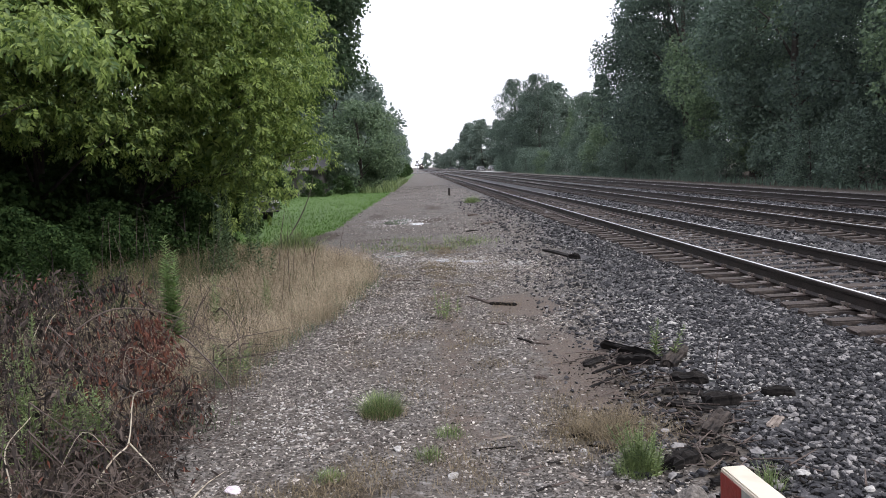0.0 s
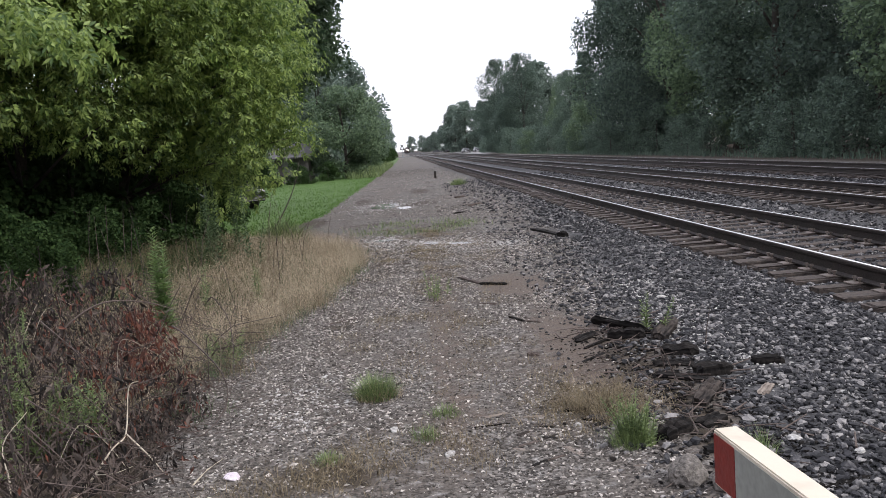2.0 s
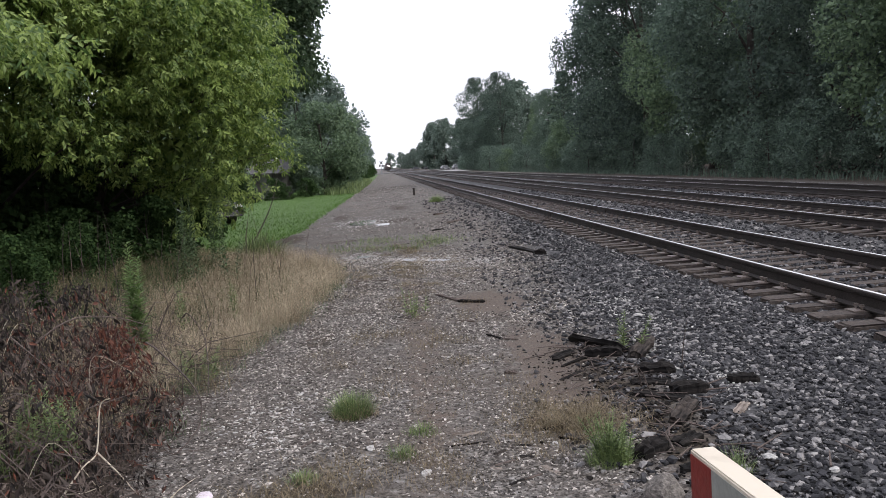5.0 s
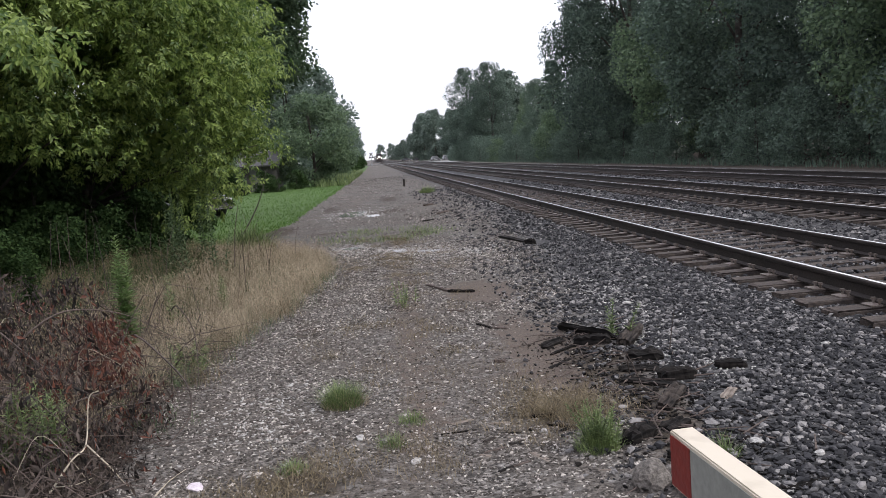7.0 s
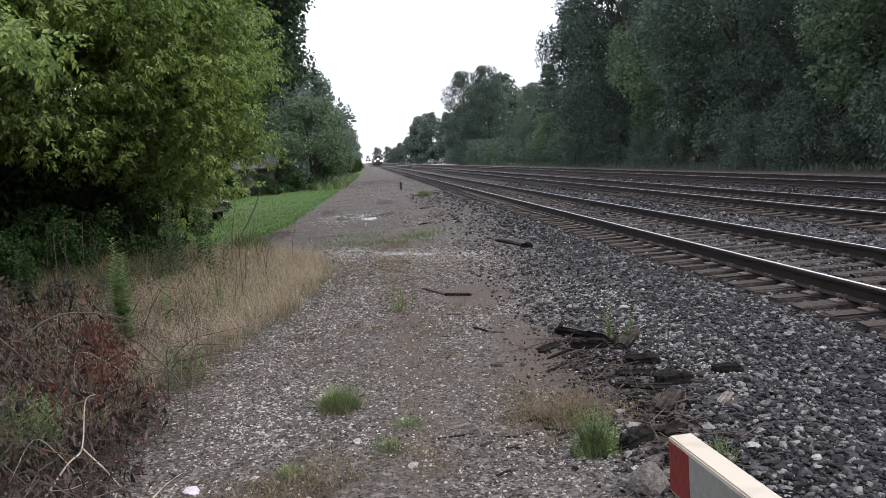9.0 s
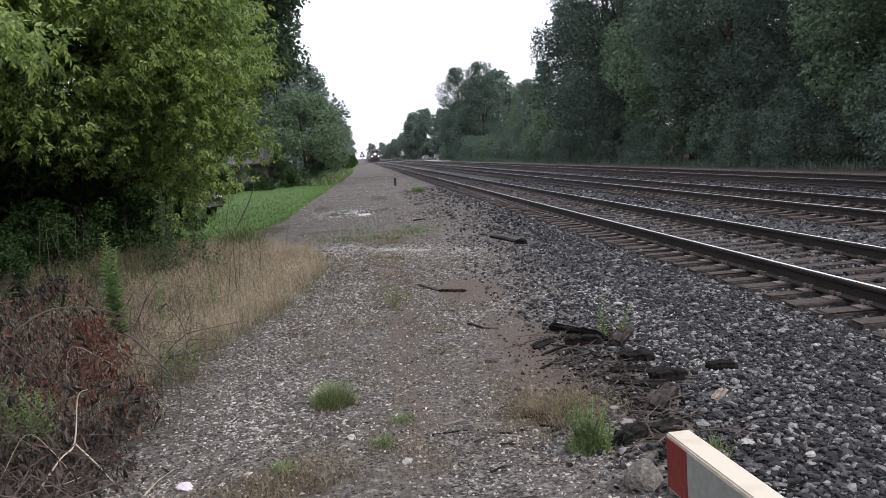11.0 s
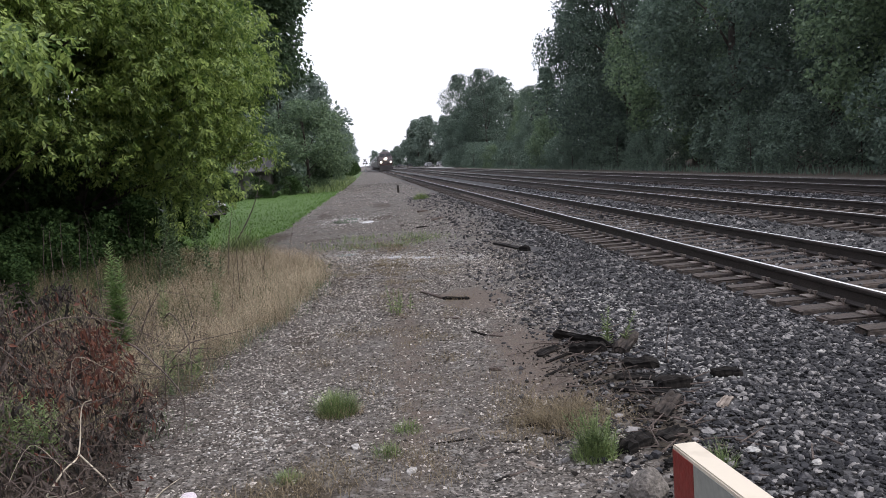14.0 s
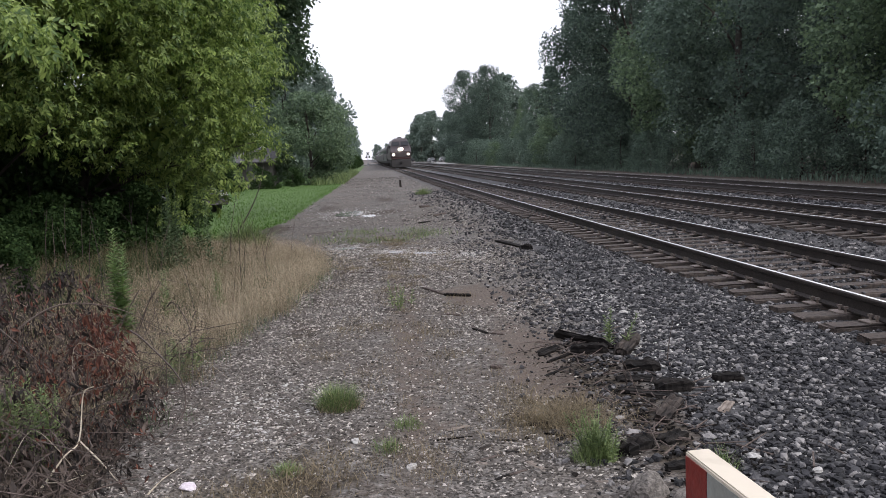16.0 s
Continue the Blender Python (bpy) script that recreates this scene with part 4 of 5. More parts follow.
    grass("sparse_grass", "low green weeds across the gravel path", "grass", gx, gy, (0.04, 0.14), (0.006, 0.012), (0.3, 1.0), M["weed"])


def tuft(x, y, radius, height, n, mat, label):
    """A bushy clump: fine blades that splay outwards from the middle."""
    n = int(n * 2.6)
    a, d = rng.uniform(0, 2 * math.pi, n), radius * rng.uniform(0, 1, n) ** 0.7
    gx, gy = x + np.cos(a) * d * 0.75, y + np.sin(a) * d * 0.75
    h = height * rng.uniform(0.25, 1.2, n) * (1 - 0.55 * (d / radius) ** 2)
    base = np.stack([gx, gy, lie(gx, gy) - 0.005], 1)
    a = a + rng.normal(0, 0.9, n)
    out = np.stack([np.cos(a), np.sin(a), 0 * a], 1) * (h * (0.25 + 0.9 * d / radius) * rng.uniform(0.3, 1.5, n))[:, None]
    side = np.stack([-np.sin(a), np.cos(a), 0 * a], 1) * rng.uniform(0.0006, 0.0019, n)[:, None] * max(1, radius / 0.2)
    mid, tip = base + out * 0.4 + np.array([0, 0, 0.62]) * h[:, None], base + out + np.array([0, 0, 1.0]) * h[:, None]
    v = np.stack([base - side, base + side, mid + side, mid - side, tip], 1).reshape(-1, 3)
    k = np.arange(n)[:, None] * 5
    f = np.concatenate([k + [0, 1, 2], k + [0, 2, 3], k + [3, 2, 4]])
    tagged(new("grass_tuft", mesh_of("grass_tuft", v, f, mat)), label, "weed", "tufts on the path", "stuff")


def weed(x, y, height, leaves, leaf, label, mat, stems=1, name="weed"):
    """An upright weed: stems with narrow leaves all the way up."""
    z = float(lie(x, y))
    t = tagged(new(name), label, "weed", "weeds by the path")
    t.location = (x, y, z - 0.01)
    r = np.random.default_rng(int(1000 * abs(x) + 10 * y))
    for k in range(stems):
        dx, dy = r.normal(0, 0.05, 2) * (stems > 1)
        lx, ly = np.array((dx, dy)) * 0.8 + r.normal(0, 0.05, 2)
        h = height * r.uniform(0.75, 1.05)
        part("stem", tube(bmesh.new(), [(dx, dy, 0), (dx + lx * 0.4, dy + ly * 0.4, h * 0.5), (dx + lx, dy + ly, h)], [0.006, 0.004, 0.0015], 5), mat, t)
        s = np.linspace(0.08, 1.0, leaves)
        a = np.arange(leaves) * 2.4 + r.uniform(0, 6)
        base = np.stack([dx + lx * s, dy + ly * s, h * s], 1)
        way = unit(np.stack([np.cos(a), np.sin(a), 0.55 + 0 * a], 1) + r.normal(0, 0.15, (leaves, 3)))
        normal = unit(np.stack([-np.cos(a) * 0.5, -np.sin(a) * 0.5, 1 + 0 * a], 1))
        ln = leaf * (1.15 - 0.75 * s) * r.uniform(0.7, 1.2, leaves)
        v, f = kites(base, way, normal, ln, ln * 0.32)
        child("leaves", mesh_of("leaves", v, f, mat), t)


def weeds():
    tuft(-0.32, 5.86, 0.19, 0.18, 520, M["weed"], "round green grass tuft on the gravel path")
    tuft(-0.30, 5.84, 0.22, 0.12, 160, M["straw"], "dry blades in the round grass tuft on the path")
    tuft(1.17, 4.42, 0.17, 0.15, 300, M["weed"], "bushy green tuft beside the rotten wood")
    weed(1.17, 4.42, 0.27, 40, 0.045, "bushy green weed beside the rotten wood", M["weed"], 22)
    tuft(0.15, 5.31, 0.15, 0.09, 90, M["weed"], "thin pale green tuft on the gravel path")
    tuft(0.01, 4.86, 0.12, 0.10, 80, M["weed"], "thin pale green tuft on the gravel path")
    tuft(-0.56, 4.62, 0.12, 0.07, 130, M["weed"], "low green tuft in matted brown grass")
    tuft(2.6, 39.2, 0.5, 0.35, 260, M["weed"], "low green clump on the ballast's edge")
    tuft(1.72, 4.02, 0.1, 0.14, 70, M["weed"], "small green clump among ballast stones")
    tuft(-2.4, 16.4, 0.55, 0.6, 700, M["weed"], "dark green clump behind the dry grass")
    lab = "tall green weed with narrow leaves in dry grass"
    weed(-2.40, 8.0, 1.08, 170, 0.15, lab, M["leaf_fresh"], 3)
    weed(-2.77, 12.4, 1.15, 64, 0.13, lab, M["weed_dull"], 3)
    weed(-2.5, 12.9, 1.2, 64, 0.13, lab, M["weed_dull"], 3)
    weed(-3.2, 13.2, 1.35, 64, 0.13, lab, M["weed_dull"], 4)
    weed(-3.0, 15.0, 1.3, 64, 0.13, lab, M["weed_dull"], 4)
    weed(-3.6, 15.6, 1.6, 64, 0.13, lab, M["weed_dull"], 4)
    weed(-1.9, 10.2, 0.55, 60, 0.1, lab, M["weed"], 2)
    weed(-2.3, 9.4, 0.6, 60, 0.1, lab, M["weed"], 2)
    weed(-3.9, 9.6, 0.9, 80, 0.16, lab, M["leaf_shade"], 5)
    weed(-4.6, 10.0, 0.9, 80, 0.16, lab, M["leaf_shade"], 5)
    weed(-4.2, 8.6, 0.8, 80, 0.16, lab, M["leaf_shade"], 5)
    weed(0.29, 9.6, 0.34, 40, 0.07, "slender green weed on the gravel path", M["weed"], 3)
    weed(0.42, 9.9, 0.24, 30, 0.07, "slender green weed on the gravel path", M["weed"], 2)
    weed(1.98, 6.86, 0.34, 46, 0.07, "slender green weed beside rotten wood", M["weed"], 3)
    weed(2.23, 6.2, 0.42, 12, 0.03, "thin dark dead stalk among the stones", M["twig"], 1, "dead_stalk")
    weed(1.75, 5.7, 0.22, 10, 0.03, "thin dark dead stalk among the stones", M["twig"], 2, "dead_stalk")
    for x, y, h in ((-1.98, 4.95, 0.55), (-2.12, 5.1, 0.6), (-2.3, 5.0, 0.55), (-2.5, 5.3, 0.7), (-2.6, 4.7, 0.55), (-2.4, 4.5, 0.42), (-2.9, 5.9, 0.8), (-1.75, 7.3, 0.3)):
        weed(x, y, h, 60, 0.075, "bushy green weed in the dead brush", M["weed"], 6)


# ---- dead brush ----
def bent(points, radius, mat, name, label, sides=6):
    t = tagged(new(name), label, "branch", "dead branches in the brush")
    points = [Vector(p) for p in points]
    ends = [2 * points[0] - points[1], *points, 2 * points[-1] - points[-2]]
    fine = []
    for p, q, u, w in zip(ends, ends[1:], ends[2:], ends[3:]):
        for f in (0, 0.25, 0.5, 0.75):
            fine.append(0.5 * (2 * q + (u - p) * f + (2 * p - 5 * q + 4 * u - w) * f ** 2 + (3 * q - p - 3 * u + w) * f ** 3))
    points = fine + [points[-1]]
    n = len(points)
    part("stem", tube(bmesh.new(), points, [radius * (1 - 0.7 * k / (n - 1)) for k in range(n)], sides), mat, t, smooth=True)
    return t


def brush():
    n = 24000
    cy = rng.uniform(3.4, 7.7, 420)
    cx = dry_edge(cy) - 0.02 - 0.6 * np.maximum(0, cy - 6.0) + 0.12 * wobble(3 * cy, cy) - rng.uniform(0, 1, 420) ** 1.2 * 2.8
    cz = np.where(cy < 4.7, 0.55, 1.0) * np.clip((dry_edge(cy) + 0.25 - cx) * 0.9, 0.03, 0.78) * rng.uniform(0, 1, 420)
    k = rng.integers(0, 420, n)
    x, y = cx[k] + rng.normal(0, 0.07, n), cy[k] + rng.normal(0, 0.09, n)
    z = lie(x, y) + np.maximum(0.005, cz[k] + rng.normal(0, 0.05, n))
    normal = unit(rng.normal(0, 0.8, (n, 3)) + (0, -0.3, 0.3))
    way = unit(np.cross(normal, rng.normal(0, 1, (n, 3))) * (0.7, 0.7, 1) - (0, 0, 0.95))
    s = rng.uniform(0.018, 0.05, n) * rng.choice([0.8, 1, 1.6], n)
    s = s * np.where((y < 4.7) & (rng.uniform(0, 1, n) < 0.55), 0.3, 1.0)
    red = (np.exp(-(((x + 2.0) / 0.45) ** 2 + ((y - 6.2) / 0.8) ** 2)) + 0.05) > rng.uniform(0, 1, n)
    for pick, name, mat, label in ((~red, "dead_leaves", M["dead_leaf"], "withered brown leaves on heaped dead brush"), (red, "dead_leaves", M["red_leaf"], "withered reddish leaves on heaped dead brush")):
        v, f = kites(np.stack([x, y, z], 1)[pick], way[pick], normal[pick], s[pick] * 1.25, s[pick] * rng.uniform(0.22, 0.5, pick.sum()))
        tagged(new(name, mesh_of(name, v, f, mat)), label, "dead leaves", kind="stuff")
    bm = bmesh.new()
    r = random.Random(8)
    for k in range(1250):
        y0 = r.uniform(3.4, 8.6)
        x0 = float(dry_edge(y0)) - 0.16 - r.random() ** 1.5 * 2.6
        z0, a, ln = float(lie(x0, y0)), r.uniform(0, 6.3), r.uniform(0.2, 0.85)
        up = r.uniform(0.05, 0.55) * min(1.0, 0.25 + (float(dry_edge(y0)) - x0))
        p0 = Vector((x0, y0, z0))
        p1 = p0 + Vector((math.cos(a) * ln * 0.5, math.sin(a) * ln * 0.5, up * 1.1))
        p2 = p0 + Vector((math.cos(a + 0.5) * ln, math.sin(a + 0.5) * ln, max(0.02, up * r.uniform(0.3, 1.2))))
        w = r.choice((0.0018, 0.0025, 0.003, 0.006))
        tube(bm, [p0, p0.lerp(p1, 0.6) + Vector((0, 0, 0.03)), p1, p2], [w, w * 0.85, w * 0.7, w * 0.3], 5)
    tagged(part("brushwood", bm, M["twig"], label="tangle of thin dead twigs heaped beside the path"), category="brushwood", kind="stuff")
    for k in range(70):
        y0 = r.uniform(3.6, 8.2)
        x0 = float(dry_edge(y0)) - r.random() * 2.0
        p0 = Vector((x0, y0, float(lie(x0, y0)) + 0.02))
        a, ln, up = r.uniform(0, 6.3), r.uniform(0.4, 1.0), r.uniform(0.1, 0.7)
        p1 = p0 + Vector((math.cos(a) * ln * 0.5, math.sin(a) * ln * 0.5, up))
        p2 = p1 + Vector((math.cos(a + 0.6) * ln * 0.5, math.sin(a + 0.6) * ln * 0.5, r.uniform(-0.3, 0.15)))
        bent([p0, p0.lerp(p1, 0.5) + Vector((0, 0, 0.05)), p1, p2], r.uniform(0.0025, 0.0055), M["twig" if k % 9 else "bleached"], "dead_branch", "thin bent dead branch in heaped brush", 5)
    tall = bmesh.new()
    for k in range(45):
        y0 = r.uniform(8.5, 19)
        x0 = float(dry_edge(y0)) - r.uniform(0.5, 4.0)
        z0, ln = float(lie(x0, y0)), r.uniform(0.4, 1.3)
        dx, dy, w = r.uniform(-0.25, 0.25), r.uniform(-0.25, 0.25), r.uniform(0.003, 0.006)
        tube(tall, [(x0, y0, z0), (x0 + dx * 0.4, y0 + dy * 0.4, z0 + ln * 0.6), (x0 + dx, y0 + dy, z0 + ln)], [w, w * 0.8, w * 0.3], 4)
    tagged(part("dead_stalks", tall, M["twig"], label="upright dead stalks among grass under the trees"), category="dead stalks", kind="stuff")
    pale = "bleached bare forked stem rising from dead brush"
    t = bent([(-1.92, 4.3, 0.02), (-1.83, 4.4, 0.09), (-1.72, 4.5, 0.24), (-1.67, 4.6, 0.29), (-1.66, 4.7, 0.52), (-1.60, 4.7, 0.56)], 0.008, M["bleached"], "bare_branch", pale)
    part("fork", tube(bmesh.new(), [(-1.67, 4.6, 0.29), (-1.55, 4.55, 0.18), (-1.42, 4.5, 0.03)], [0.005, 0.004, 0.002], 6), M["bleached"], t, smooth=True)
    part("fork", tube(bmesh.new(), [(-1.80, 4.42, 0.13), (-1.70, 4.44, 0.12), (-1.60, 4.45, 0.15)], [0.004, 0.003, 0.0015], 6), M["bleached"], t, smooth=True)
    bent([(-2.15, 4.15, 0.02), (-2.14, 4.2, 0.2), (-2.2, 4.3, 0.38), (-2.1, 4.4, 0.52)], 0.006, M["bleached"], "bare_branch", pale)
    dark = "thin dark arching dead branch over the brush"
    bent([(-2.62, 5.9, 0.45), (-2.52, 6.0, 0.66), (-2.31, 6.1, 0.80), (-2.11, 6.2, 0.80), (-1.86, 6.3, 0.71), (-1.61, 6.4, 0.52)], 0.009, M["twig"], "bare_branch", dark)
    bent([(-1.75, 7.1, 0.6), (-1.67, 7.0, 0.64), (-1.54, 6.9, 0.45), (-1.47, 6.6, 0.18), (-1.44, 6.2, 0.0)], 0.006, M["twig"], "bare_branch", dark)
    bent([(-1.78, 6.1, 0.6), (-1.66, 6.0, 0.54), (-1.39, 5.8, 0.30), (-1.33, 5.6, 0.12), (-1.42, 5.3, 0.02), (-1.5, 5.3, 0.05), (-1.48, 5.2, 0.14)], 0.008, M["twig"], "bare_branch", dark)
    bent([(-2.5, 5.6, 0.8), (-2.2, 5.5, 0.55), (-1.9, 5.4, 0.35)], 0.006, M["twig"], "bare_branch", dark)
    bent([(-1.30, 4.45, 0.0), (-1.25, 4.6, 0.03), (-1.2, 4.8, 0.02)], 0.006, M["bleached"], "bare_branch", "pale crooked stick lying on the gravel")
    bent([(-3.35, 21.0, -0.02), (-3.0, 21.2, 0.55), (-2.75, 21.4, 1.1), (-2.6, 21.6, 1.7)], 0.022, M["bark"], "leaning_sapling", "slender leaning sapling at the lawn's edge")


verge()
weeds()
brush()


# ---- loose wood and stones ----
def chunk(name, label, category, a, b, width, thick, mat, lift=0.0, seed=0, group="", tilt=0.0):
    """A split or broken length of wood from a to b on the ground, uneven along its edges."""
    r = random.Random(seed + 17)
    a, b = Vector((a[0], a[1], float(lie(*a)))), Vector((b[0], b[1], float(lie(*b))))
    d = b - a
    n = 9
    bm = bmesh.new()
    rows = []
    ragged = [r.uniform(-0.6, 0.6) for _ in range(8)]
    for k in range(n + 1):
        s = k / n
        w = width / 2 * r.uniform(0.88, 1.08) * (0.8 if k in (0, n) else 1)
        h = thick * r.uniform(0.66, 0.86) * (0.6 if k == n else 0.8 if k == 0 else 1)
        x = (s - 0.5) * d.length
        rows.append([bm.verts.new((x + ragged[c] * w * (k in (0, n)), q * w * r.uniform(0.9, 1.06), z * h * r.uniform(0.9, 1.08))) for c, (q, z) in enumerate(((-1, 0), (1, 0), (1.03, 0.5), (1.0, 0.9), (0.5, 1.0), (0.1, 0.86), (-0.35, 1.04), (-1.0, 0.88)))])
    m = 8
    for p, q in zip(rows, rows[1:]):
        for k in range(m):
            bm.faces.new((p[k], p[(k + 1) % m], q[(k + 1) % m], q[k]))
    bm.faces.new(rows[0][::-1])
    bm.faces.new(rows[-1])
    bmesh.ops.recalc_face_normals(bm, faces=bm.faces)
    ob = part(name, bm, mat)
    ob.matrix_world = Matrix.Translation((a + b) / 2 + Vector((0, 0, lift - 0.012))) @ Euler((tilt, -math.asin(max(-0.9, min(0.9, d.z / d.length))), math.atan2(d.y, d.x))).to_matrix().to_4x4()
    return tagged(ob, label, category, group)


def boulder(name, label, x, y, sx, sy, sz, mat, seed):
    bm = bmesh.new()
    bmesh.ops.create_icosphere(bm, subdivisions=3, radius=1.0)
    for v in bm.verts:
        k = 1 + 0.28 * noise.noise(v.co * 1.3 + Vector((seed, 0, 0))) + 0.10 * noise.noise(v.co * 3.4 + Vector((0, seed, 0)))
        v.co = Vector((v.co.x * sx * k, v.co.y * sy * k, max(-0.45, v.co.z) * sz * k))
    ob = part(name, bm, mat)
    ob.location = (x, y, float(lie(x, y)) + 0.36 * sz)
    ob.rotation_euler = (0, 0, seed)
    return tagged(ob, label, "stone", "loose stones")


def debris():
    rot, grp = "black rotten broken piece of old tie wood", "rotten tie pieces"
    for k, (a, b, w, h, tilt) in enumerate(WOOD):
        chunk("rotten_wood", rot if k not in (2, 6) else "rotten tie chunk with grey split grain on top", "wood", a, b, 0.85 * w, 0.88 * h, M["grey_split" if k in (2, 6) else "split_wood"], 0, k, grp, tilt)
    n = 1700
    x, y = rng.normal(1.74, 0.24, n), rng.uniform(3.5, 7.3, n)
    s = rng.uniform(0.01, 0.036, n)
    v, f = pebbles(np.stack([x, y, lie(x, y) + 0.012], 1), s, 0.35)
    tagged(new("wood_crumbs", mesh_of("wood_crumbs", v, f, M["rotten"])), "black crumbs of rotten wood strewn on the ground", "wood crumbs", kind="stuff")
    bits = bmesh.new()
    r = random.Random(12)
    for k in range(150):
        x0, y0 = r.gauss(1.65, 0.25), r.uniform(3.7, 7.4)
        a, ln, w = r.uniform(0, 6.3), r.uniform(0.06, 0.26), r.uniform(0.003, 0.008)
        x1, y1 = x0 + math.cos(a) * ln, y0 + math.sin(a) * ln
        tube(bits, [(x0, y0, float(lie(x0, y0)) + 0.02), (x1, y1, float(lie(x1, y1)) + r.uniform(0.01, 0.07))], [w, w * 0.5], 5)
    tagged(part("wood_slivers", bits, M["twig"], label="thin splintered slivers of wood strewn on stones"), category="wood slivers", kind="stuff")
    chunk("weathered_log", "dark weathered log lying on the ballast's edge", "log", (2.46, 16.2), (2.72, 14.4), 0.11, 0.075, M["split_wood"], 0, 30)
    chunk("log_end", "dark upright broken wood end beside a log", "log", (2.66, 14.5), (2.78, 14.3), 0.08, 0.13, M["split_wood"], 0, 31)
    grey, gg = "grey weathered splinter of wood on the stones", "wood splinters"
    for k, (a, b, w, h, mat) in enumerate((((2.14, 4.97), (2.29, 5.18), 0.07, 0.035, "driftwood"), ((1.70, 4.66), (1.77, 4.77), 0.045, 0.012, "bleached"), ((-1.05, 6.15), (-1.0, 6.36), 0.075, 0.015, "driftwood"), ((0.80, 4.56), (0.88, 4.36), 0.035, 0.02, "driftwood"), ((1.80, 3.56), (2.08, 3.62), 0.06, 0.03, "rotten"))):
        chunk("wood_splinter", grey, "wood", a, b, w, h, M[mat], 0, 50 + k, gg)
    stick, sg = "thin dark stick lying on the gravel", "sticks on the path"
    for k, (a, b, w) in enumerate((((0.97, 8.27), (1.08, 8.0), 0.03), ((1.10, 8.0), (1.22, 7.88), 0.03), ((0.91, 6.67), (1.0, 6.62), 0.05), ((1.38, 6.66), (1.64, 6.8), 0.03), ((-0.51, 12.9), (0.02, 12.8), 0.03), ((0.65, 11.1), (0.9, 10.4), 0.05), ((0.88, 10.4), (1.18, 10.2), 0.06), ((1.77, 28.7), (2.1, 29.1), 0.12), ((0.86, 5.40), (1.12, 5.45), 0.025), ((0.92, 5.19), (1.07, 5.17), 0.04), ((0.54, 4.62), (0.67, 4.68), 0.015), ((-0.63, 5.2), (-0.54, 5.34), 0.016), ((0.3, 5.0), (0.55, 5.06), 0.014), ((0.75, 9.1), (0.92, 9.0), 0.03), ((0.62, 4.35), (0.78, 4.42), 0.014), ((1.0, 5.0), (1.1, 4.9), 0.02), ((-0.9, 8.7), (-0.6, 8.9), 0.02), ((1.9, 24.5), (2.3, 25.2), 0.1), ((1.3, 22), (1.6, 22.2), 0.06))):
        chunk("stick", stick, "stick", a, b, w, w * 0.7, M["twig" if k % 3 else "rotten"], 0.012, 80 + k, sg)
    r = random.Random(23)
    for k in range(16):
        x0, y0, a, ln = r.uniform(0.3, 1.25), r.uniform(3.75, 5.6), r.uniform(-0.6, 0.9), r.uniform(0.06, 0.2)
        chunk("bark_chip", "thin dark bark chip lying on the gravel", "wood", (x0, y0), (x0 + math.cos(a) * ln, y0 + math.sin(a) * ln), r.uniform(0.012, 0.03), 0.012, M[("grey_split", "split_wood", "driftwood")[k % 3]], 0.012, 140 + k, "bark chips on the path")
    boulder("rock", "rounded grey rock half sunk in the gravel", 1.27, 3.82, 0.115, 0.085, 0.085, M["rock"], 1.0)
    boulder("rock", "rounded grey rock half sunk in the gravel", 1.40, 3.66, 0.08, 0.07, 0.06, M["rock"], 4.0)
    for k, (x, y, s) in enumerate(((-0.76, 6.55, 0.035), (-0.18, 5.05, 0.06), (2.54, 8.3, 0.085), (1.97, 4.18, 0.07), (2.19, 3.93, 0.05), (2.61, 4.85, 0.045), (0.14, 4.59, 0.06), (0.5, 7.4, 0.03), (2.36, 7.2, 0.05), (3.4, 6.0, 0.06), (0.95, 4.9, 0.04), (-0.3, 4.0, 0.045), (3.05, 9.2, 0.05), (1.1, 11.9, 0.05), (4.05, 7.0, 0.07))):
        boulder("pale_stone", "pale smooth stone lying among gravel", x, y, s * 0.62, s * 0.45, s * 0.3, M["pale_stone"], 1.7 * k)
    # crumpled scrap of litter
    M["litter"] = material("lilac_paper", (0.52, 0.44, 0.50), (0.72, 0.66, 0.70), 20, 0.7)
    boulder("litter_scrap", "crumpled pale lilac scrap of paper on the ground", -1.09, 4.52, 0.06, 0.045, 0.02, M["litter"], 2.2)
    # marker stub
    t = tagged(new("marker_post"), "short rusty marker post beside the track", "post")
    t.location = (2.0, 50.5, float(lie(2.0, 50.5)) - 0.02)
    part("post", boxed((-0.06, -0.04, 0), (0.06, 0.04, 0.42), 0.01), M["steel"], t)
    part("cap", boxed((-0.075, -0.05, 0.42), (0.075, 0.05, 0.47), 0.01), M["steel"], t)


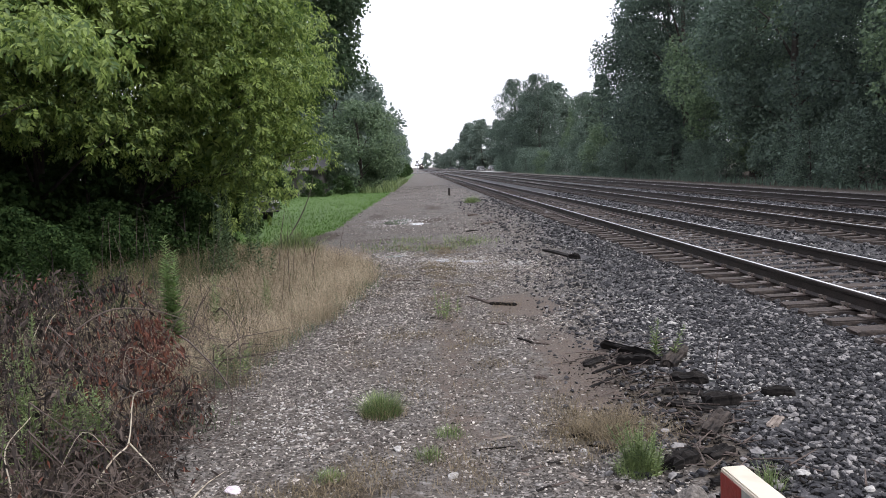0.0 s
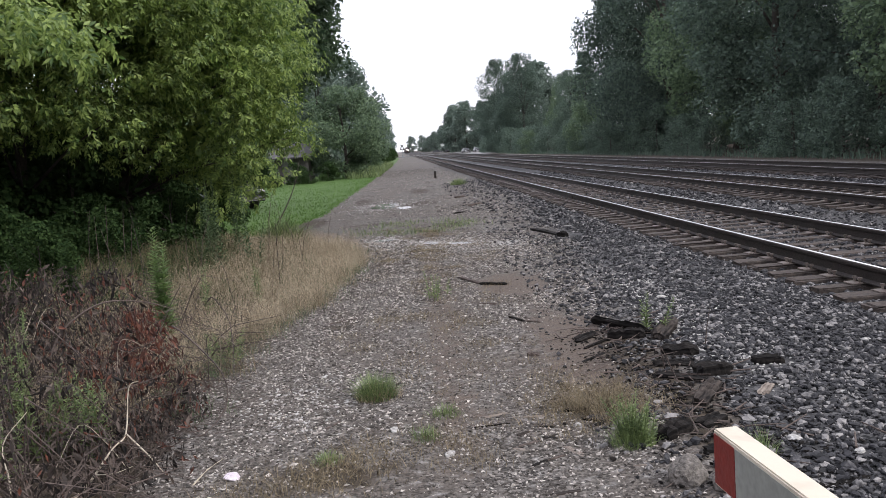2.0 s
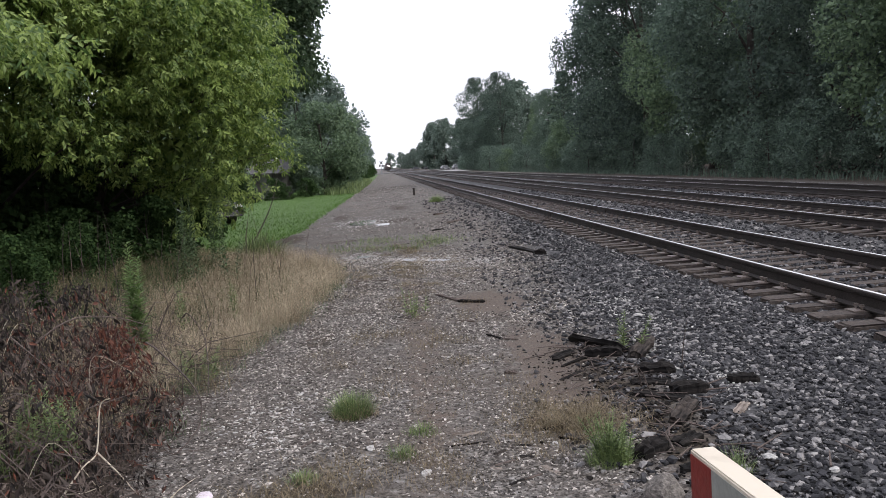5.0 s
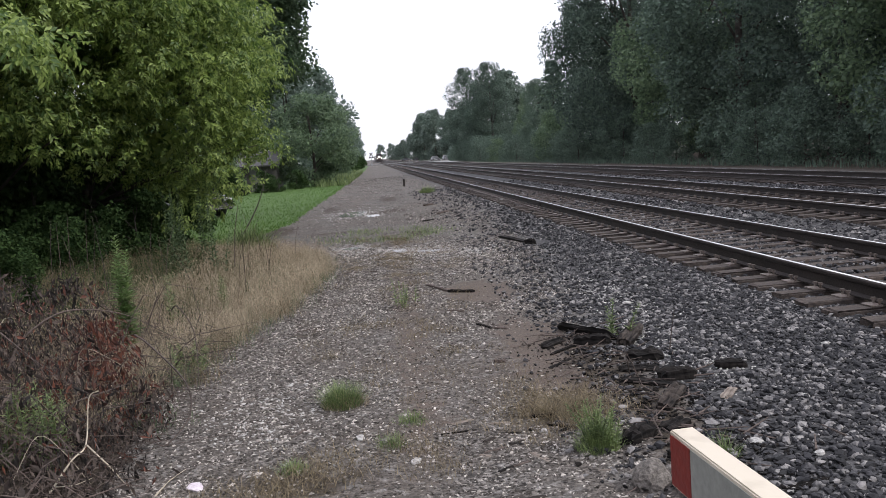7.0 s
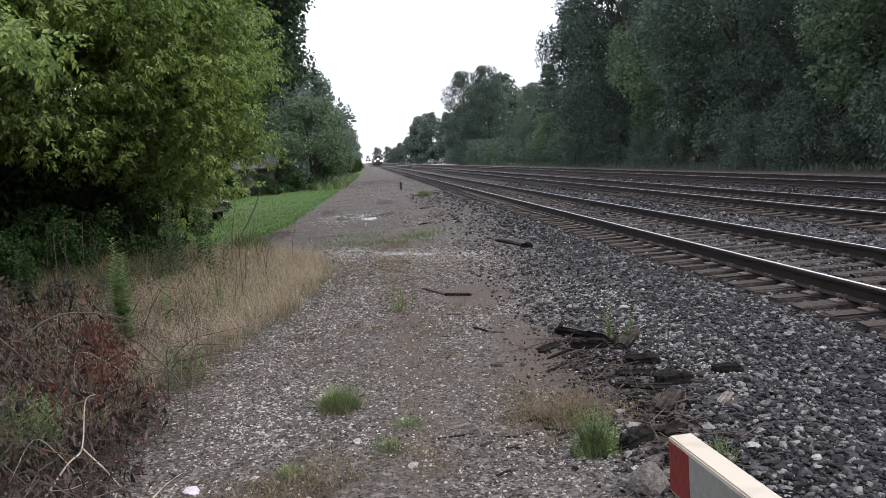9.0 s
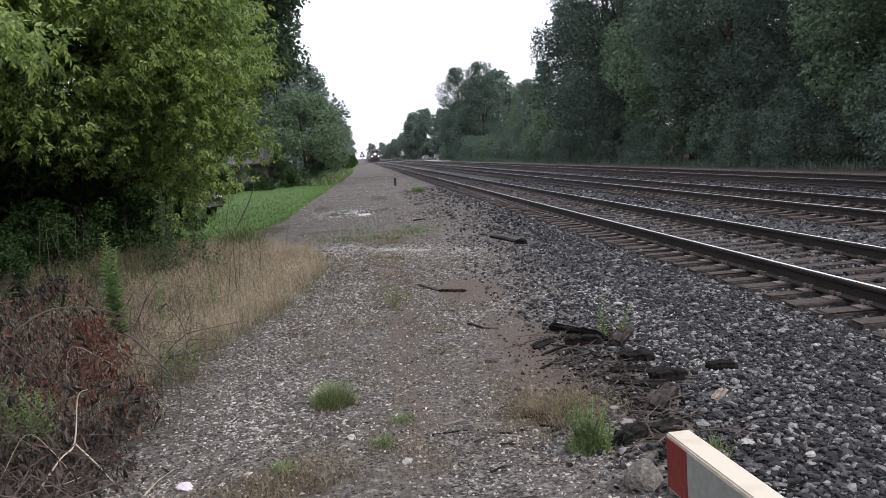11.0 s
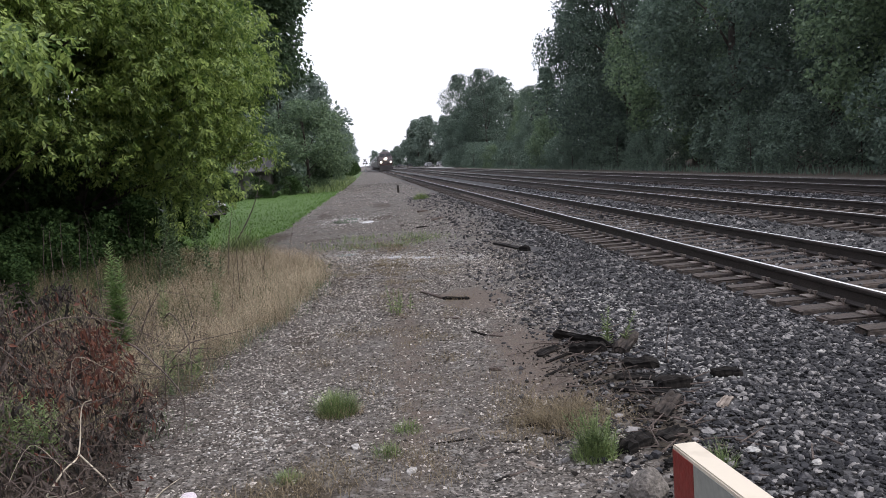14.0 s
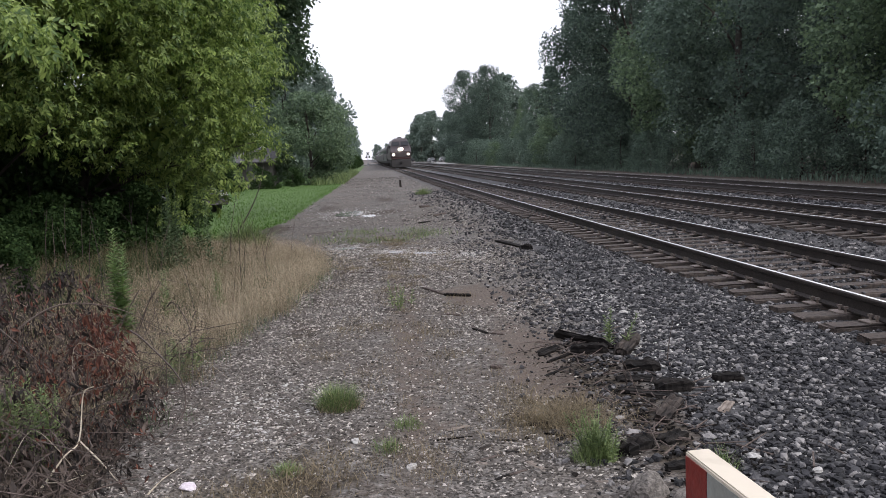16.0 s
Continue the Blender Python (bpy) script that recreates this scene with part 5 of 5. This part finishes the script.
def puddles():
    m = material("shallow_water", (0.10, 0.095, 0.09), (0.16, 0.15, 0.14), 3, 0.12, bump=0.03, fine=8)
    for x, y, a, b, k in ((-0.62, 27.4, 0.45, 1.3, 1), (0.95, 15.0, 0.2, 0.22, 2), (0.45, 15.6, 0.13, 0.2, 3), (-0.5, 16.7, 0.18, 0.22, 4), (0.0, 26.0, 0.25, 0.5, 6)):
        bm = bmesh.new()
        ring = []
        for i in range(40):
            w = 2 * math.pi * i / 40
            q = 1 + 0.35 * noise.noise(Vector((math.cos(w) * 1.5, math.sin(w) * 1.5, k))) + 0.2 * noise.noise(Vector((math.cos(w) * 5, math.sin(w) * 5, k)))
            ring.append(bm.verts.new((math.cos(w) * a * q, math.sin(w) * b * q, 0)))
        top = bm.faces.new(ring)
        low = bmesh.ops.extrude_face_region(bm, geom=[top])["geom"]
        for v in low:
            if isinstance(v, bmesh.types.BMVert):
                v.co.z += 0.02
        bmesh.ops.recalc_face_normals(bm, faces=bm.faces)
        ob = part("puddle", bm, m)
        gx, gy = np.meshgrid(np.linspace(x - a, x + a, 7), np.linspace(y - b, y + b, 7))
        ob.location = (x, y, float(np.percentile(lie(gx, gy), 70)) - 0.012)
        tagged(ob, "shallow puddle reflecting the pale sky on gravel", "puddle", "puddles on the path")


debris()
puddles()


# ---- barrier arm beside the camera ----
def barrier():
    white = material("white_painted_board", (0.36, 0.305, 0.23), (0.62, 0.55, 0.45), 3, 0.5, bump=0.12, fine=14, stops=(0.25, 0.5))
    red = material("red_reflective_sheeting", (0.17, 0.016, 0.014), (0.23, 0.022, 0.018), 30, 0.4, bump=0.1)
    t = tagged(new("barrier"), "white wooden barrier arm with red end bands", "barrier")
    t.matrix_basis = pose(0.57, 1.552, 1.035, 0, 0, 3.4)
    part("board", boxed((0, -3.4, 0), (0.05, 0, 0.117), 0.003), white, t)
    for y in (-0.092, -0.9, -1.7, -2.5):
        part("red_band", boxed((-0.0015, y, 0.006), (0.0, y + 0.088 if y > -0.5 else y + 0.399, 0.108)), red, t, "red reflective band")
    # White bands whose grey paints in the shade on the board's left side.
    sheet = material("shade_greyed_sheeting", (0.22, 0.23, 0.21), (0.33, 0.335, 0.31), 6, 0.45, bump=0.05)
    for y0, y1 in ((-0.5, -0.093), (-1.3, -0.9), (-2.1, -1.7), (-2.9, -2.5)):
        part("white_band", boxed((-0.0012, y0 if y0 > -0.6 else y0 + 0.001, 0.006), (0.0, y1 - 0.001, 0.108)), sheet, t, "white reflective band greyed for the shaded side")
    part("post", boxed((0.052, -3.1, -1.09), (0.19, -2.96, 0.117), 0.008), white, t)


barrier()


# ---- vehicles ----
PAINT = {}


def paint(name, colour, rough=0.3, metal=0.0):
    if name not in PAINT:
        PAINT[name] = material(name, tuple(0.9 * c for c in colour), colour, 2, rough, metal, bump=0.02)
    return PAINT[name]


def car(x, y, turn, name, colour, label):
    """A parked saloon: shaped body and cabin, windows, wheels, lamps and bumpers."""
    t = tagged(new(name), label, "car", "parked cars")
    glass, tyre, rim = paint("dark_car_glass", (0.02, 0.022, 0.025), 0.05), paint("tyre_rubber", (0.02, 0.02, 0.02), 0.8), paint("alloy_rim", (0.5, 0.5, 0.5), 0.3, 1.0)
    lamp, chrome = paint("lamp_glass", (0.7, 0.7, 0.7), 0.1), paint("chrome_trim", (0.6, 0.6, 0.62), 0.15, 1.0)
    coat = paint(name + "_paint", colour, 0.25)

    def loft(profile, half, inset):
        bm = bmesh.new()
        sides = [[bm.verts.new((s * (half - inset * max(0, (z - 0.75))), y0, z)) for y0, z in profile] for s in (-1, 1)]
        n = len(profile)
        for k in range(n):
            bm.faces.new((sides[0][k], sides[0][(k + 1) % n], sides[1][(k + 1) % n], sides[1][k]))
        bm.faces.new(sides[0][::-1])
        bm.faces.new(sides[1])
        bmesh.ops.recalc_face_normals(bm, faces=bm.faces)
        bmesh.ops.bevel(bm, geom=list(bm.edges), offset=0.04, segments=2, affect="EDGES")
        return bm

    part("body", loft([(-2.25, 0.28), (-2.3, 0.55), (-2.2, 0.78), (-0.95, 0.93), (1.5, 0.96), (2.2, 0.90), (2.28, 0.5), (2.2, 0.28)], 0.9, 0.1), coat, t, smooth=True)
    part("cabin", loft([(-1.0, 0.9), (-0.3, 1.40), (0.9, 1.43), (1.75, 0.94)], 0.84, 0.28), glass, t)
    part("roof", loft([(-0.3, 1.39), (-0.1, 1.45), (0.8, 1.47), (0.95, 1.41)], 0.84, 0.28), coat, t)
    part("bumper", boxed((-0.86, -2.36, 0.32), (0.86, -2.22, 0.52), 0.04), chrome, t)
    part("bumper", boxed((-0.86, 2.2, 0.34), (0.86, 2.33, 0.54), 0.04), coat, t)
    part("grille", boxed((-0.45, -2.31, 0.55), (0.45, -2.24, 0.70), 0.02), glass, t)
    for s in (-1, 1):
        part("headlight", boxed((s * 0.68 - 0.16, -2.3, 0.60), (s * 0.68 + 0.16, -2.18, 0.74), 0.03), lamp, t)
        part("tail_light", boxed((s * 0.7 - 0.13, 2.2, 0.66), (s * 0.7 + 0.13, 2.27, 0.84), 0.02), paint("tail_red", (0.3, 0.02, 0.02), 0.2), t)
        part("side_mirror", boxed((s * 0.98 - 0.08, -0.75, 0.93), (s * 0.98 + 0.08, -0.65, 1.06), 0.03), coat, t)
        for wy in (-1.4, 1.35):
            w = part("wheel", disc(bmesh.new(), (s * 0.8, wy, 0.32), 0.32, 0.22, "X", 24), tyre, t, smooth=False)
            part("rim", disc(bmesh.new(), (s * 0.905, wy, 0.32), 0.2, 0.02, "X", 16), rim, w)
    t.matrix_basis = pose(x, y, float(lie(x, y)), 0, 0, turn)
    return t


def vehicles():
    car(-7.35, 33.2, 40, "parked_car", (0.035, 0.037, 0.04), "dark grey car parked on the lawn behind trees")
    car(21.8, 236, 6, "parked_car", (0.75, 0.75, 0.75), "white car parked beside the tracks near the woodland")
    car(18.9, 240, 10, "parked_car", (0.03, 0.035, 0.04), "dark car parked beside the tracks near the woodland")
    car(19.5, 330, 80, "parked_car", (0.7, 0.7, 0.7), "white car far off beside the tracks")
    car(17.5, 390, 80, "parked_car", (0.6, 0.6, 0.62), "silver car far off beside the tracks")


vehicles()


# ---- shed, crossing ----
def shed():
    wall = material("dark_shed_boards", (0.05, 0.045, 0.045), (0.10, 0.09, 0.085), 3, 0.8)
    roof = material("grey_shingles", (0.06, 0.058, 0.062), (0.11, 0.106, 0.108), 4, 0.85, bump=0.5)
    t = tagged(new("shed"), "low dark shed with a grey shingle roof beyond the lawn", "shed")
    t.location = (-10.2, 66, float(lie(-9.6, 66)))
    for k in range(20):
        part("board", boxed((-3.2 + 0.32 * k, -2.02, 0), (-3.2 + 0.32 * k + 0.308, -1.96, 2.0), 0.005), wall, t)
    part("wall", boxed((-3.2, -1.955, 0), (3.2, 2.0, 2.0)), wall, t)
    bm = bmesh.new()
    ends = [[bm.verts.new((x, y, z)) for y, z in ((-2.4, 1.95), (0, 3.0), (2.4, 1.95), (2.4, 1.85), (0, 2.9), (-2.4, 1.85))] for x in (-3.5, 3.5)]
    for k in range(6):
        bm.faces.new((ends[0][k], ends[0][(k + 1) % 6], ends[1][(k + 1) % 6], ends[1][k]))
    bm.faces.new(ends[0][::-1])
    bm.faces.new(ends[1])
    bmesh.ops.recalc_face_normals(bm, faces=bm.faces)
    part("roof", bm, roof, t)
    part("door", boxed((1.2, -2.06, 0.02), (2.1, -2.022, 1.85), 0.01), material("shed_door", (0.10, 0.10, 0.10), (0.16, 0.16, 0.155), 4, 0.6), t)


def crossing():
    road = material("crossing_asphalt", (0.16, 0.16, 0.16), (0.26, 0.255, 0.25), 3, 0.8)
    bm = boxed((-60, 246, 0.0), (60, 254, RAIL_TOP - 0.02), 0.02)
    tagged(part("crossing_road", bm, road), "pale asphalt road crossing the tracks far off", "road", kind="structure")
    drive = boxed((16.2, 180, -0.05), (23.0, 246, 0.02), 0.01)
    tagged(part("access_road", drive, road), "pale access road along the woodland", "road", kind="structure")
    metal, white = paint("galvanised_steel", (0.35, 0.36, 0.37), 0.45, 0.8), paint("sign_white", (0.1, 0.1, 0.1), 0.6)
    dark = paint("signal_black", (0.02, 0.02, 0.02), 0.6)
    for x, y in ((0.7, 236),):
        t = tagged(new("crossing_signal"), "railway crossing signal mast with crossbuck and lamps", "signal", "crossing signals")
        t.location = (x, y, float(lie(x, y)) - 0.02)
        part("mast", disc(bmesh.new(), (0, 0, 1.9), 0.07, 3.8, "Z", 12), metal, t)
        for a in (45, -45):
            part("crossbuck_blade", boxed((-0.6, -0.1, -0.11), (0.6, -0.08, 0.11), 0.0, Matrix.Translation((0, -0.012 * (a > 0), 3.3)) @ pose(0, 0, 0, 0, a, 0)), white, t)
        part("lamp_bar", boxed((-0.55, -0.06, 2.42), (0.55, 0.0, 2.48)), metal, t)
        for s in (-1, 1):
            part("lamp", disc(bmesh.new(), (s * 0.42, -0.1, 2.45), 0.28, 0.08, "Y", 16), dark, t)
        part("control_box", boxed((-0.2, -0.15, 0), (0.2, 0.15, 0.9), 0.02), metal, t)


shed()
crossing()


# ---- train ----
def extruded(profile, half, bevel, narrow=None):
    """A body from a side profile of (y, z), across 2*half; narrow(z) gives the share of the width at a height."""
    bm = bmesh.new()
    narrow = narrow or (lambda z: 1.0)
    sides = [[bm.verts.new((s * half * narrow(z), y, z)) for y, z in profile] for s in (-1, 1)]
    n = len(profile)
    for k in range(n):
        bm.faces.new((sides[0][k], sides[0][(k + 1) % n], sides[1][(k + 1) % n], sides[1][k]))
    bm.faces.new(sides[0][::-1])
    bm.faces.new(sides[1])
    bmesh.ops.recalc_face_normals(bm, faces=bm.faces)
    if bevel:
        bmesh.ops.bevel(bm, geom=list(bm.edges), offset=bevel, segments=3, affect="EDGES")
    return bm


def bogie(t, y):
    dark = paint("bogie_black", (0.03, 0.028, 0.027), 0.7)
    for s in (-1, 1):
        part("truck_frame", boxed((s * 1.0 - 0.1, y - 1.7, 0.4), (s * 1.0 + 0.1, y + 1.7, 0.85), 0.05), dark, t)
        for w in (-1.35, 1.35):
            part("wheel", disc(bmesh.new(), (s * 0.76, y + w, 0.5), 0.5, 0.13, "X", 24), paint("wheel_steel", (0.12, 0.10, 0.09), 0.5, 0.6), t)


def locomotive():
    """A streamlined passenger diesel; its front stands at y = 0 and it reaches back along +y."""
    t = tagged(new("locomotive"), "approaching passenger diesel locomotive with lit headlights", "locomotive")
    slate = paint("slate_blue_paint", (0.045, 0.032, 0.035), 0.4)
    silver = paint("dirty_silver_paint", (0.075, 0.06, 0.06), 0.45, 0.2)
    maroon = paint("dull_red_stripe", (0.075, 0.036, 0.036), 0.45)
    glass = paint("cab_glass", (0.015, 0.016, 0.02), 0.08)
    dark = paint("underframe_black", (0.025, 0.022, 0.022), 0.75)
    lit = glow("headlight_glow", (1.0, 0.88, 0.74), 40.0)
    soft = glow("ditch_light_glow", (1.0, 0.86, 0.70), 22.0)

    def taper(z):
        return 1.0 if z < 3.2 else 1.0 - 0.30 * (z - 3.2)

    part("body", extruded([(0.35, 1.25), (0.0, 1.5), (0.0, 2.35), (0.9, 3.0), (1.55, 4.15), (2.2, 4.4), (20.6, 4.4), (20.9, 4.1), (20.9, 1.25)], 1.5, 0.14, taper), slate, t)
    part("nose_panel", extruded([(-0.03, 1.62), (-0.03, 2.28), (0.1, 2.34), (0.1, 1.6)], 1.30, 0.02), silver, t, "dirty silver nose panel")
    part("nose_stripe", boxed((-1.42, -0.025, 1.32), (1.42, 0.15, 1.54), 0.02), maroon, t, "dull red stripe")
    part("side_stripe", boxed((-1.515, 1.2, 1.5), (-1.498, 20.6, 2.3)), silver, t, "silver side band")
    part("side_stripe", boxed((1.498, 1.2, 1.5), (1.515, 20.6, 2.3)), silver, t, "silver side band")
    turn = Matrix.Translation((0, 1.18, 3.58)) @ pose(0, 0, 0, -29.5, 0, 0)
    for s in (-1, 1):
        part("windshield", boxed((s * 0.66 - 0.56, -0.05, -0.36), (s * 0.66 + 0.56, 0.03, 0.36), 0.03, turn), glass, t)
        part("side_window", boxed((s * 1.5 - 0.02, 2.2, 2.7), (s * 1.5 + 0.02, 3.2, 3.35), 0.01), glass, t)
        part("ditch_light", disc(bmesh.new(), (s * 1.08, -0.06, 1.98), 0.14, 0.08), soft, t, "lit ditch light")
        part("headlight", disc(bmesh.new(), (s * 0.17, 0.30, 2.75), 0.17, 0.5), lit, t, "lit headlight")
        part("handrail", tube(bmesh.new(), [(s * 1.5, 0.2, 1.3), (s * 1.56, 0.25, 2.6)], [0.025, 0.025], 6), silver, t)
        part("step", boxed((s * 1.3 - 0.18, 0.3, 0.45), (s * 1.3 + 0.18, 0.7, 1.25), 0.02), dark, t)
        part("mirror", boxed((s * 1.62 - 0.07, 2.0, 2.9), (s * 1.62 + 0.07, 2.08, 3.3), 0.01), dark, t)
    part("headlight_housing", boxed((-0.42, 0.2, 2.5), (0.42, 0.9, 2.98), 0.06), slate, t)
    part("pilot_plow", extruded([(-0.25, 0.12), (-0.05, 1.25), (0.5, 1.25), (0.5, 0.12)], 1.42, 0.03), dark, t)
    part("coupler", boxed((-0.14, -0.55, 0.72), (0.14, 0.3, 1.0), 0.04), dark, t)
    part("underframe", boxed((-1.35, 0.5, 0.75), (1.35, 20.8, 1.26), 0.03), dark, t)
    part("fuel_tank", boxed((-1.3, 8.2, 0.3), (1.3, 13.2, 0.9), 0.1), dark, t)
    for y in (12.5, 15.5, 18.0):
        part("roof_fan", disc(bmesh.new(), (0, y, 4.44), 0.62, 0.14, "Z", 20), dark, t)
    part("horn", boxed((-0.3, 2.6, 4.38), (0.3, 3.2, 4.58), 0.04), dark, t)
    bogie(t, 3.6)
    bogie(t, 17.4)
    return t


def coach():
    """A stainless passenger coach, its front end at y = 0."""
    t = tagged(new("passenger_car"), "silver passenger coach with a dark window band", "passenger car", "train coaches")
    silver, glass = paint("stainless_coach", (0.075, 0.072, 0.078), 0.45, 0.3), paint("cab_glass", (0.015, 0.016, 0.02), 0.08)
    stripe, dark = paint("slate_blue_paint", (0.045, 0.032, 0.035), 0.4), paint("underframe_black", (0.025, 0.022, 0.022), 0.75)
    bm = bmesh.new()
    ring = [(-1.5, 1.0), (-1.55, 2.0), (-1.5, 3.2), (-1.25, 3.7), (-0.7, 4.0), (0, 4.08), (0.7, 4.0), (1.25, 3.7), (1.5, 3.2), (1.55, 2.0), (1.5, 1.0)]
    ends = [[bm.verts.new((x, y, z)) for x, z in ring] for y in (0.4, 25.6)]
    for k in range(len(ring)):
        bm.faces.new((ends[0][k], ends[0][(k + 1) % len(ring)], ends[1][(k + 1) % len(ring)], ends[1][k]))
    bm.faces.new(ends[0][::-1])
    bm.faces.new(ends[1])
    bmesh.ops.recalc_face_normals(bm, faces=bm.faces)
    part("body", bm, silver, t)
    part("underframe", boxed((-1.3, 0.3, 0.6), (1.3, 25.7, 1.02), 0.03), dark, t)
    part("diaphragm", boxed((-0.6, -0.1, 1.1), (0.6, 0.4, 3.3), 0.05), dark, t)
    part("coupler", boxed((-0.14, -0.3, 0.72), (0.14, 0.4, 1.0), 0.03), dark, t)
    for s in (-1, 1):
        part("stripe", boxed((s * 1.54 - 0.02, 0.6, 1.95), (s * 1.54 + 0.02, 25.4, 2.2)), stripe, t, "slate blue stripe")
        for k in range(11):
            part("window", boxed((s * 1.53 - 0.02, 3.0 + 1.85 * k, 2.3), (s * 1.53 + 0.02, 4.35 + 1.85 * k, 3.0), 0.01), glass, t)
        part("door", boxed((s * 1.53 - 0.025, 1.0, 1.1), (s * 1.53 + 0.025, 1.85, 3.05), 0.01), dark, t)
    bogie(t, 4.0)
    bogie(t, 22.0)
    return t


engine = locomotive()
coaches = [coach()]
for _ in range(5):
    coaches.append(copy_thing(coaches[0], Matrix()))


def motions():
    """The train runs in along the near track at an even speed."""
    times = [0, 0.1, 0.2, 0.5] + list(range(1, 16)) + [15.5, 15.8, 15.9, 16]

    def ahead(t):
        return 124.0 + 33.0 * (16 - t)

    walk(engine, [(t, pose(TRACKS[0], ahead(t), RAIL_TOP)) for t in times])
    for k, c in enumerate(coaches):
        walk(c, [(t, pose(TRACKS[0], ahead(t) + 21.1 + 26.0 * k, RAIL_TOP)) for t in times])


motions()
